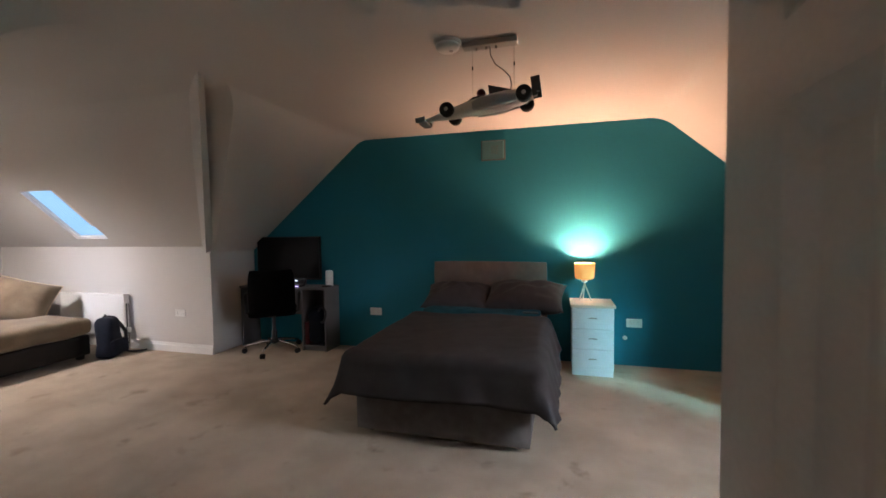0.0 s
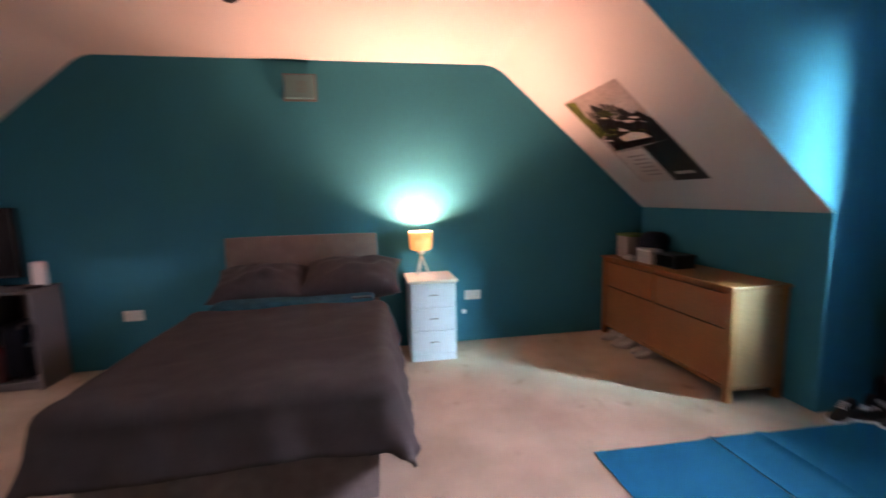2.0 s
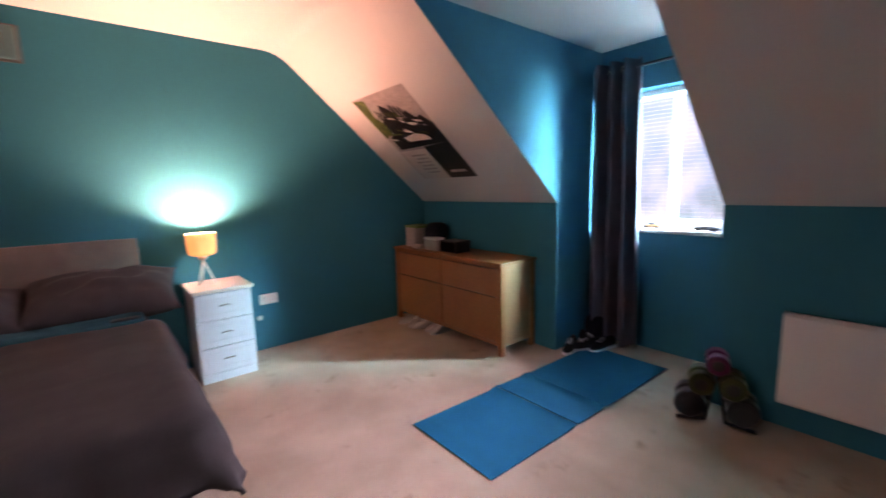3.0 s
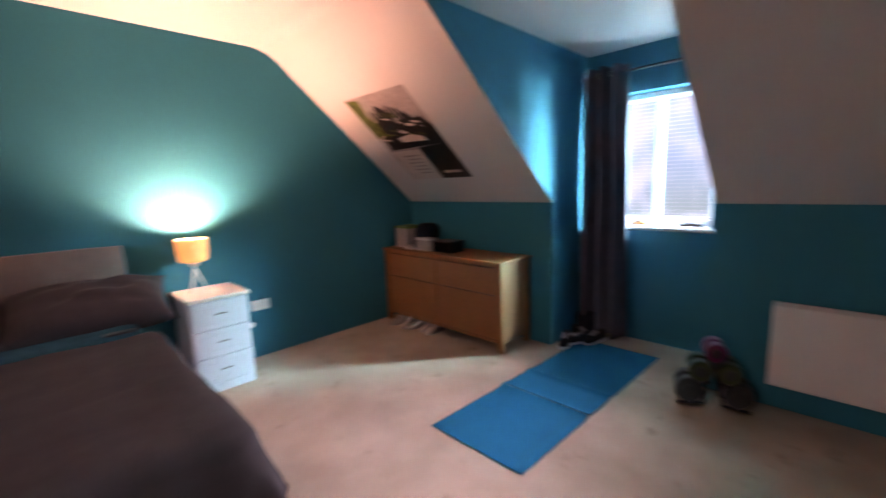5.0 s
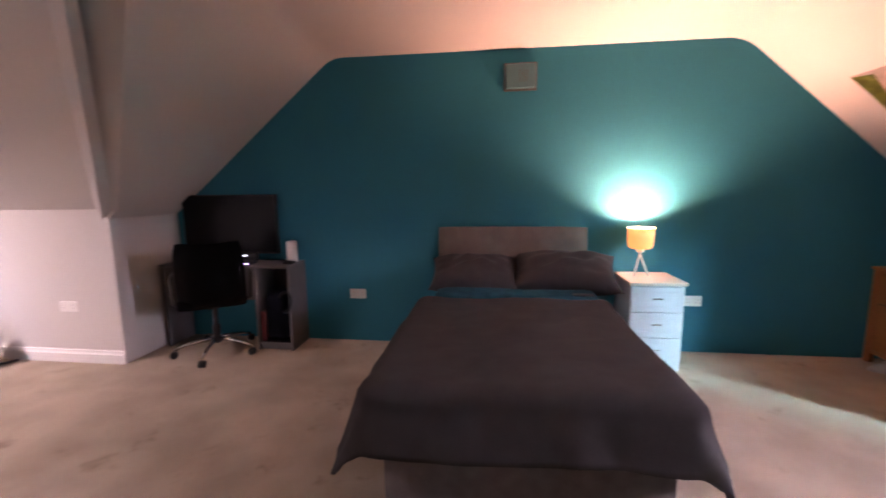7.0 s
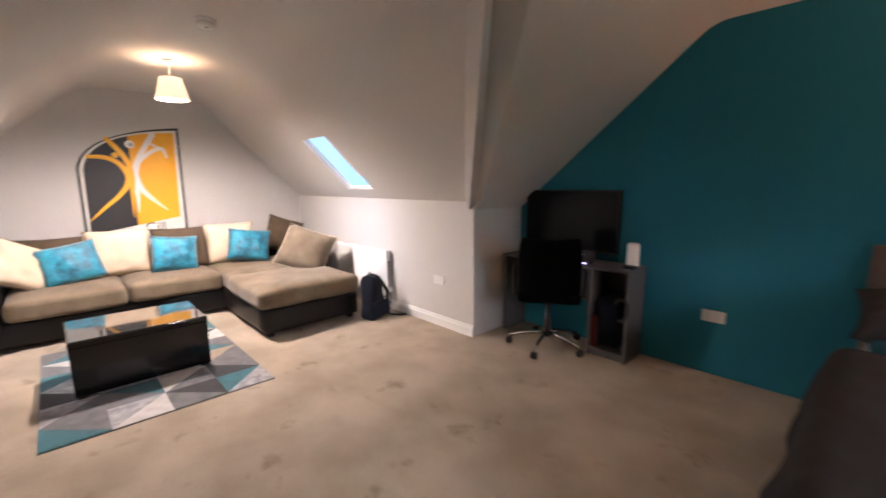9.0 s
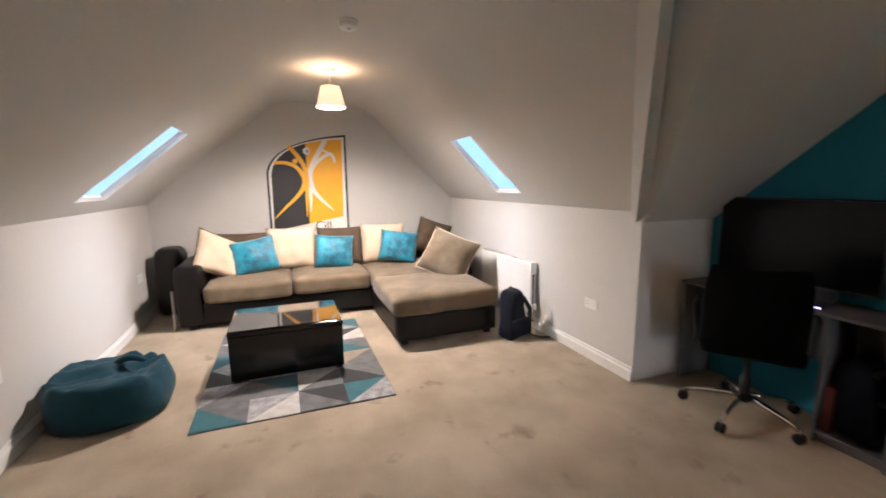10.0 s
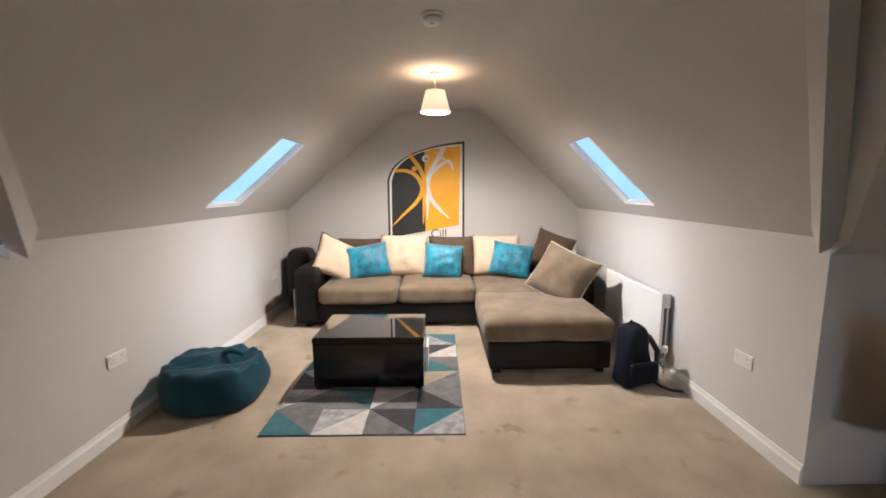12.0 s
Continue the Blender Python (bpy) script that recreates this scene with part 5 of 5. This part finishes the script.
part("pipe", tube(bmesh.new(), [(vx, -0.055, 0.01), (vx, -0.055, -0.163)], 0.008, 8), M_CHROME, r)


# ---- sofa ----
def sofa():
    s = thing("corner_sofa", pose(-6.7, 1.6, 0), "brown leather corner sofa with taupe cord seats and chaise", "sofa")
    wpart("base", soft_box((-7.33, 0.10, 0.045), (-6.40, 3.00, 0.262), 0.02, 0, 6), M_LEATHER, s, "", True)
    wpart("chaise_base", soft_box((-6.42, 1.965, 0.045), (-5.205, 2.925, 0.275), 0.02, 0, 6), M_LEATHER, s, "", True)
    wpart("backrest", soft_box((-7.38, 0.10, 0.10), (-7.14, 3.20, 0.70), 0.06, 0.01, 8, 1.0, 0.006), M_LEATHER, s, "", True)
    wpart("armrest", soft_box((-7.34, 0.035, 0.04), (-6.38, 0.285, 0.635), 0.05, 0.015, 8, 2.0, 0.006), M_LEATHER, s, "", True)
    wpart("armrest", soft_box((-7.34, 2.975, 0.04), (-6.30, 3.205, 0.655), 0.05, 0.015, 8, 3.0, 0.006), M_LEATHER, s, "", True)
    for y0, y1, k in ((0.29, 1.125, 4.0), (1.13, 1.96, 5.0)):
        wpart("seat_cushion", soft_box((-7.15, y0, 0.264), (-6.355, y1, 0.447), 0.050, 0.03, 18, k, 0.012), M_CORD, s, "taupe cord seat cushion", True)
    wpart("seat_cushion", soft_box((-7.15, 1.965, 0.264), (-6.105, 2.97, 0.440), 0.050, 0.015, 18, 8.0, 0.012), M_CORD, s, "taupe cord seat cushion", True)
    wpart("chaise_cushion", soft_box((-6.10, 1.915, 0.272), (-5.175, 2.945, 0.462), 0.060, 0.012, 24, 6.0, 0.014), M_CORD, s, "long taupe cord chaise cushion", True)
    for x, y in ((-7.25, 0.16), (-6.47, 0.16), (-5.28, 2.03), (-5.28, 2.86), (-7.25, 3.08), (-6.40, 3.08)):
        wpart("foot", boxed((x - 0.03, y - 0.03, 0), (x + 0.03, y + 0.03, 0.05), 0.004, 1), M_BLACK, s)
    return s


sofa()


def cushion(m, w, h, t, material, label, seed, piping=None, group="cushions on the sofa"):
    ob = thing("cushion", m, label, "cushion", group)
    part("cover", pillow_mesh(w, h, t, 14, 0.06, seed, 0.012), material, ob, "", True)
    if piping:
        part("piping", piping_mesh(w, h, 0.06, 0.007), piping, ob)
    return ob


# cushions lean on the sofa back and face the room
def place(x, y, z, lean, turn=0.0, roll=0.0):
    return pose(x, y, z, 0, 0, 90 + turn) @ pose(0, 0, 0, lean, 0, 0) @ pose(0, 0, 0, 0, roll, 0)


cushion(place(-6.98, 0.66, 0.445, -14, 0), 0.60, 0.46, 0.17, M_BROWN, "large brown cord back cushion", 1)
cushion(place(-6.96, 1.16, 0.445, -13, 2), 0.57, 0.50, 0.18, M_CREAM, "large cream cord back cushion", 2)
cushion(place(-6.97, 1.72, 0.445, -15, -3), 0.56, 0.48, 0.17, M_BROWN, "large brown cord back cushion", 3)
cushion(place(-6.96, 2.26, 0.450, -13, 0), 0.58, 0.49, 0.18, M_CREAM, "large cream cord back cushion", 4)
cushion(place(-6.99, 2.84, 0.50, -20, -10, 20), 0.46, 0.48, 0.17, M_BROWN, "brown cord cushion tipped on its corner", 5)
cushion(place(-6.64, 0.38, 0.50, -22, 44, 30), 0.52, 0.47, 0.17, M_CREAM, "cream cushion with dark piping leaning on the arm", 6, M_BROWN)
cushion(place(-6.74, 0.80, 0.470, -22, 8, -9), 0.48, 0.40, 0.15, M_VELVET, "teal crushed velvet scatter cushion", 7)
cushion(place(-6.73, 1.60, 0.460, -18, 0, 5), 0.45, 0.40, 0.15, M_VELVET, "teal crushed velvet scatter cushion", 8)
cushion(place(-6.76, 2.36, 0.475, -22, -14, 8), 0.48, 0.40, 0.15, M_VELVET, "teal crushed velvet scatter cushion", 9)
cushion(place(-5.98, 2.62, 0.430, -28, -38, 20), 0.58, 0.51, 0.32, M_CORD, "big taupe cushion with cream piping on the chaise", 10, M_CREAM)

bm = soft_box((-7.36, -0.27, 0.012), (-6.98, 0.02, 0.745), 0.09, 0.02, 8, 3.0, 0.008)
tagged(part("storage_pouffe", bm, M_LEATHER, None, "", True), "tall dark leather block beside the sofa arm", "pouffe")
p = thing("floor_frame", pose(-6.55, -0.02, 0), "thin grey metal stand leaning beside the sofa", "stand")
wpart("upright", tube(bmesh.new(), [(-6.50, 0.0, 0.0), (-6.50, 0.0, 0.40)], 0.012, 8), M_STEEL, p)
wpart("foot_bar", tube(bmesh.new(), [(-6.58, 0.0, 0.010), (-6.44, 0.0, 0.010)], 0.010, 8), M_STEEL, p)


# ---- coffee table ----
def coffee_table():
    x0, x1, y0, y1, h = -5.545, -4.965, 0.655, 1.455, 0.408
    t = thing("coffee_table", pose((x0 + x1) / 2, (y0 + y1) / 2, 0.010), "low black gloss coffee table with a dark glass top", "table")
    wpart("front_panel", boxed((x1 - 0.035, y0, 0.030), (x1, y1, h - 0.045), 0.004, 1), M_GLOSS, t)
    wpart("back_panel", boxed((x0, y0, 0.030), (x0 + 0.035, y1, h - 0.045), 0.004, 1), M_GLOSS, t)
    for y in (y0, y1 - 0.035):
        wpart("side_panel", boxed((x0 + 0.0355, y + 0.001, 0.030), (x1 - 0.0355, y + 0.034, h - 0.045), 0.003, 1), M_GLOSS, t)
    wpart("top_frame", boxed((x0 - 0.004, y0 - 0.004, h - 0.0445), (x1 + 0.004, y1 + 0.004, h - 0.008), 0.005), M_GLOSS, t)
    wpart("glass_top", boxed((x0 + 0.004, y0 + 0.004, h - 0.0075), (x1 - 0.004, y1 - 0.004, h), 0.002, 1), M_GLASS_TOP, t, "dark reflecting glass top")
    for x in (x0 + 0.04, x1 - 0.04):
        for y in (y0 + 0.04, y1 - 0.04):
            wpart("foot", boxed((x - 0.025, y - 0.025, 0.010), (x + 0.025, y + 0.025, 0.031)), M_BLACK, t)
    return t


coffee_table()
tagged(part("magazine", boxed((-5.50, 1.462, 0.012), (-5.28, 1.480, 0.21), 0.002, 1), M_PLASTIC), "white folder standing beside the coffee table", "folder")


# ---- rug ----
def rug():
    tones = [mat("rug_teal", (0.012, 0.155, 0.195), 0.95, vary=0.3, scale=14, fine=200, bump=0.6, depth=0.004, sheen=0.3),
             mat("rug_grey", (0.165, 0.160, 0.165), 0.95, vary=0.35, scale=14, fine=200, bump=0.6, depth=0.004, sheen=0.3, second=(0.10, 0.098, 0.10), patch=0.3),
             mat("rug_pale_grey", (0.46, 0.45, 0.46), 0.95, vary=0.3, scale=16, fine=200, bump=0.6, depth=0.004, sheen=0.3, second=(0.24, 0.23, 0.24), patch=0.3),
             mat("rug_black", (0.030, 0.028, 0.030), 0.95, vary=0.3, scale=14, fine=200, bump=0.6, depth=0.004, sheen=0.2),
             mat("rug_cream", (0.66, 0.62, 0.58), 0.95, vary=0.2, scale=14, fine=200, bump=0.6, depth=0.004, sheen=0.3),
             mat("rug_beige", (0.40, 0.31, 0.21), 0.95, vary=0.2, scale=14, fine=200, bump=0.6, depth=0.004, sheen=0.3)]
    y0, w = 0.483, 0.310
    x0, d, rows = -4.405, 0.290, 6
    r = thing("rug", pose(-5.3, y0 + 2 * w, 0), "grey, teal and cream rug of woven triangles", "rug")
    wpart("backing", boxed((x0 - d * rows - 0.004, y0 - 0.004, 0.0005), (x0 + 0.004, y0 + 4 * w + 0.004, 0.0065)), tones[1], r)
    # two tones for each cell: the near-left or near-right half, then the other
    plan = [[(0, 1), (4, 2), (1, 3), (2, 0)], [(1, 2), (1, 0), (1, 4), (3, 1)], [(3, 2), (2, 1), (4, 0), (1, 5)],
            [(2, 0), (3, 4), (1, 2), (0, 1)], [(1, 4), (0, 2), (2, 3), (4, 3)], [(0, 1), (2, 4), (3, 1), (2, 0)]]
    for j in range(rows):
        for i in range(4):
            xa, xb = x0 - d * j, x0 - d * (j + 1)
            ya, yb = y0 + w * i, y0 + w * (i + 1)
            nl, nr, fl, fr = (xa, ya), (xa, yb), (xb, ya), (xb, yb)
            if (i + j) % 2 == 0:
                halves = ((nl, nr, fl), (nr, fr, fl))
            else:
                halves = ((nl, nr, fr), (nl, fr, fl))
            for tri, tone in zip(halves, plan[j][i]):
                c = (sum(p[0] for p in tri) / 3, sum(p[1] for p in tri) / 3)
                pts = [(p[0] + (c[0] - p[0]) * 0.006, p[1] + (c[1] - p[1]) * 0.006) for p in tri]
                wpart("triangle", prism(bmesh.new(), pts, 2, 0.0066, 0.0105), tones[tone], r)
    return r


rug()


# ---- bean bag and backpack ----
def bean_bag():
    c = pose(-4.915, -0.02, 0)
    bm = bmesh.new()
    n = 72
    prof = [(0.0, 0.002), (0.5, 0.002), (0.86, 0.003), (0.95, 0.03), (0.99, 0.08), (1.0, 0.14), (0.985, 0.20), (0.955, 0.25), (0.93, 0.285), (0.90, 0.315),
            (0.87, 0.335), (0.83, 0.342), (0.78, 0.336), (0.72, 0.325), (0.65, 0.318), (0.56, 0.314), (0.46, 0.316), (0.36, 0.322), (0.25, 0.328), (0.14, 0.332), (0.0, 0.332)]
    rings = []
    for k, z in prof:
        row = []
        for i in range(n):
            b = 2 * math.pi * i / n
            cb, sb = math.cos(b), math.sin(b)
            x = 0.345 * k * math.copysign(abs(cb) ** 0.82, cb)
            y = 0.320 * k * math.copysign(abs(sb) ** 0.82, sb)
            top = max(0.0, min(1.0, (z - 0.12) / 0.18))
            f = noise.noise(Vector((x * 4, y * 4, z * 5)))
            ridge = 1 - 2 * abs(noise.noise(Vector((x * 7 + y * 4, y * 2.6 - x * 2, 3.0))))
            fine = 1 - 2 * abs(noise.noise(Vector((x * 12, y * 7, z * 16 + 8))))
            s = 1 + 0.07 * f + 0.018 * fine * (z > 0.02)
            h = 0.80 * z * (1 - 0.04 * y / 0.32) + top * (0.040 * (ridge - 0.5) + 0.012 * fine + 0.025 * f)
            row.append(bm.verts.new((x * s, y * s, max(0.002, h))))
        rings.append(row)
    for a, b in zip(rings, rings[1:]):
        for i in range(n):
            bm.faces.new((a[i], a[(i + 1) % n], b[(i + 1) % n], b[i]))
    bmesh.ops.remove_doubles(bm, verts=bm.verts[:], dist=0.001)
    bag = thing("bean_bag", c, "petrol blue canvas bean bag slumped by the wall", "bean bag")
    part("cover", bm, M_BEAN, bag, "", True)
    pts = [(-0.10 + 0.05 * math.sin(t * 2), 0.00 + 0.16 * t, 0.270 + 0.05 * math.sin(t * 2.6)) for t in np.linspace(0, 1.1, 10)]
    part("handle", tube(bmesh.new(), pts, [0.018, 0.022, 0.024, 0.024, 0.024, 0.024, 0.022, 0.020, 0.018, 0.014], 8), M_BEAN, bag, "folded canvas handle", True)
    pts = [(0.316 * math.cos(t), 0.292 * math.sin(t), 0.258 - 0.010 * math.sin(t)) for t in np.linspace(-1.2, 1.6, 22)]
    part("seam", tube(bmesh.new(), pts, 0.006, 6), M_BEAN, bag, "", True)
    return bag


bean_bag()


def backpack():
    b = thing("backpack", pose(-5.05, 3.04, 0, 0, 0, 18), "navy nylon backpack slumped against the radiator", "backpack")
    bm = soft_box((-0.11, -0.15, 0.0), (0.10, 0.15, 0.44), 0.07, 0.02, 9, 7.0, 0.035)
    for v in bm.verts:
        v.co.x -= 0.10 * v.co.z
        v.co.y *= 1 - 0.55 * max(0, v.co.z - 0.12) / 0.32
    part("bag_body", bm, M_NAVY, b, "", True)
    part("front_pocket", soft_box((0.06, -0.115, 0.03), (0.115, 0.115, 0.20), 0.025, 0.0, 6, 8.0, 0.012), M_NAVY, b, "", True)
    pts = [(-0.02, 0.06, 0.40), (0.02, 0.10, 0.36), (0.04, 0.165, 0.25), (0.05, 0.155, 0.12), (0.06, 0.15, 0.03)]
    part("strap", tube(bmesh.new(), pts, [0.014, 0.02, 0.022, 0.02, 0.012], 8), M_BLACK, b, "", True)
    pts = [(0.05, 0.12, 0.03), (0.13, 0.13, 0.014), (0.19, 0.16, 0.011), (0.24, 0.22, 0.011)]
    part("strap", tube(bmesh.new(), pts, 0.010, 7), M_BLACK, b, "loose strap end on the carpet", True)
    pts = [(-0.07, -0.03, 0.43), (-0.06, 0.0, 0.475), (-0.05, 0.03, 0.43)]
    part("grab_loop", tube(bmesh.new(), pts, 0.009, 7), M_BLACK, b, "", True)
    return b


backpack()


# ---- pendant ----
def pendant():
    x, y = -5.78, 1.548
    p = thing("pendant_light", pose(x, y, ZC), "lit pendant light with a cream tapered shade", "pendant")
    wpart("ceiling_rose", lathe(bmesh.new(), [(0.048, 2.4395), (0.047, 2.425), (0.030, 2.408), (0.012, 2.402)], (x, y, 0), 24), M_PLASTIC, p, "", True)
    wpart("flex", tube(bmesh.new(), [(x, y, 2.405), (x, y, 2.228)], 0.003, 8), M_PLASTIC, p)
    wpart("bulb_holder", lathe(bmesh.new(), [(0.013, 2.180), (0.016, 2.186), (0.016, 2.225), (0.008, 2.232)], (x, y, 0), 16), M_PLASTIC, p)
    bm = lathe(bmesh.new(), [(0.128, 2.115), (0.082, 2.292), (0.080, 2.292), (0.126, 2.115)], (x, y, 0), 48, False)
    wpart("shade", bm, M_SHADE_PENDANT, p, "cream fabric tapered shade", True)
    for k in range(3):
        a = radians(20 + 120 * k)
        wpart("shade_ring_arm", tube(bmesh.new(), [(x + 0.015 * math.cos(a), y + 0.015 * math.sin(a), 2.222), (x + 0.0815 * math.cos(a), y + 0.0815 * math.sin(a), 2.288)], 0.002, 5), M_STEEL, p)
    return p


pendant()


# ---- wall mural ----
def mural():
    c = thing("wall_mural", pose(XS, 1.41, 1.4), "large charcoal and orange sports emblem on the wall", "mural")

    def at(cx, cy):
        return (0.925 + (cx - 82) * 0.002425, 2.06 - (cy - 92) * 0.002425)

    def flat(name, pts, lift, material, label=""):
        return wpart(name, prism(bmesh.new(), pts, 0, XS + lift, XS + lift + 0.0012), material, c, label)

    def arc_top(left, right, low_l, top_r, n=14):
        """Left edge, the curve over the top and the right edge."""
        pts = []
        for k in range(n + 1):
            t = k / n
            a, d = (left, low_l), (right, top_r)
            pts.append(at((1 - t) ** 2 * a[0] + 2 * t * (1 - t) * (left + 30) + t * t * d[0], (1 - t) ** 2 * a[1] + 2 * t * (1 - t) * 128 + t * t * d[1]))
        return pts

    base = 0.60
    outer = arc_top(80, 484, 290, 90)
    flat("border", outer + [(outer[-1][0], base), (outer[0][0], base)], 0.001, M_BLACKOUT, "charcoal border")
    inner = arc_top(91, 473, 292, 103)
    flat("field", inner + [(inner[-1][0], base), (inner[0][0], base)], 0.003, M_VINYD_WHITE, "white field")
    pic = arc_top(103, 462, 296, 116)
    split = at(277, 0)[0]
    left = [p for p in pic if p[0] < split]
    right = [p for p in pic if p[0] > split]
    yl = np.interp(split, [p[0] for p in pic], [p[1] for p in pic])
    flat("dark_half", left + [(split, yl), at(277, 556), at(100, 588)], 0.005, M_BLACKOUT)
    flat("orange_half", [(split, yl)] + right + [at(455, 524), at(277, 556)], 0.005, M_AMBER)

    def stroke(name, pts, widths, lift, material):
        pts = [Vector(p) for p in pts]
        fine = []
        for i in range(len(pts) - 1):
            p0, p1, p2, p3 = pts[max(i - 1, 0)], pts[i], pts[i + 1], pts[min(i + 2, len(pts) - 1)]
            for k in range(6):
                t = k / 6
                q = 0.5 * ((2 * p1) + (p2 - p0) * t + (2 * p0 - 5 * p1 + 4 * p2 - p3) * t * t + (3 * p1 - p0 - 3 * p2 + p3) * t ** 3)
                fine.append((q, widths[i] + (widths[i + 1] - widths[i]) * t))
        fine.append((pts[-1], widths[-1]))
        a, b = [], []
        for i, (q, w) in enumerate(fine):
            d = (fine[min(i + 1, len(fine) - 1)][0] - fine[max(i - 1, 0)][0]).normalized()
            n = Vector((-d.y, d.x)) * w / 2
            a.append(at(*(q + n)))
            b.append(at(*(q - n)))
        bm = bmesh.new()
        front = [[bm.verts.new((XS + lift + 0.0012, *p)) for p in row] for row in (a, b)]
        rear = [[bm.verts.new((XS + lift, *p)) for p in row] for row in (a, b)]
        for i in range(len(a) - 1):
            bm.faces.new((front[0][i], front[0][i + 1], front[1][i + 1], front[1][i]))
            bm.faces.new((front[0][i], rear[0][i], rear[0][i + 1], front[0][i + 1]))
            bm.faces.new((front[1][i], rear[1][i], rear[1][i + 1], front[1][i + 1]))
        wpart(name, bm, material, c)

    stroke("orange_curve", [(118, 240), (180, 240), (232, 266), (262, 320), (255, 365), (222, 412), (160, 470), (104, 526)], [14, 18, 20, 24, 22, 18, 12, 3], 0.007, M_AMBER)
    stroke("orange_curve", [(192, 152), (235, 205), (266, 262), (275, 330), (270, 420), (267, 520)], [18, 22, 22, 24, 14, 3], 0.0085, M_AMBER)
    stroke("white_curve", [(378, 122), (335, 195), (302, 262), (288, 330), (290, 420), (286, 495)], [24, 22, 24, 28, 16, 3], 0.007, M_VINYD_WHITE)
    stroke("white_curve", [(292, 300), (304, 376), (345, 432), (405, 490)], [14, 24, 18, 3], 0.0085, M_VINYD_WHITE)
    stroke("white_curve", [(303, 268), (345, 222), (402, 192), (424, 236)], [12, 16, 18, 8], 0.010, M_VINYD_WHITE)
    stroke("white_curve", [(352, 165), (378, 180), (404, 200)], [8, 10, 8], 0.0115, M_VINYD_WHITE)

    def disc(name, cx, cy, r, lift, material):
        flat(name, [at(cx + r * math.cos(a), cy + r * math.sin(a)) for a in np.linspace(0, 2 * math.pi, 20, endpoint=False)], lift, material)

    disc("orange_dot", 222, 230, 13, 0.007, M_AMBER)
    disc("white_dot", 281, 178, 18, 0.0115, M_VINYD_WHITE)
    disc("grey_dot", 285, 180, 9, 0.0130, M_GREY_PLASTIC)
    font = bpy.data.curves.new("lettering", "FONT")
    font.body = "Cill"
    font.size = 0.155
    font.extrude = 0.0006
    font.materials.append(M_BLACKOUT)
    text = new("lettering", font)
    text.parent = c
    y, z = at(304, 590)
    text.matrix_basis = base_of(c).inverted() @ pose(XS + 0.0065, y, z, 90, 0, 90)
    return c


mural()
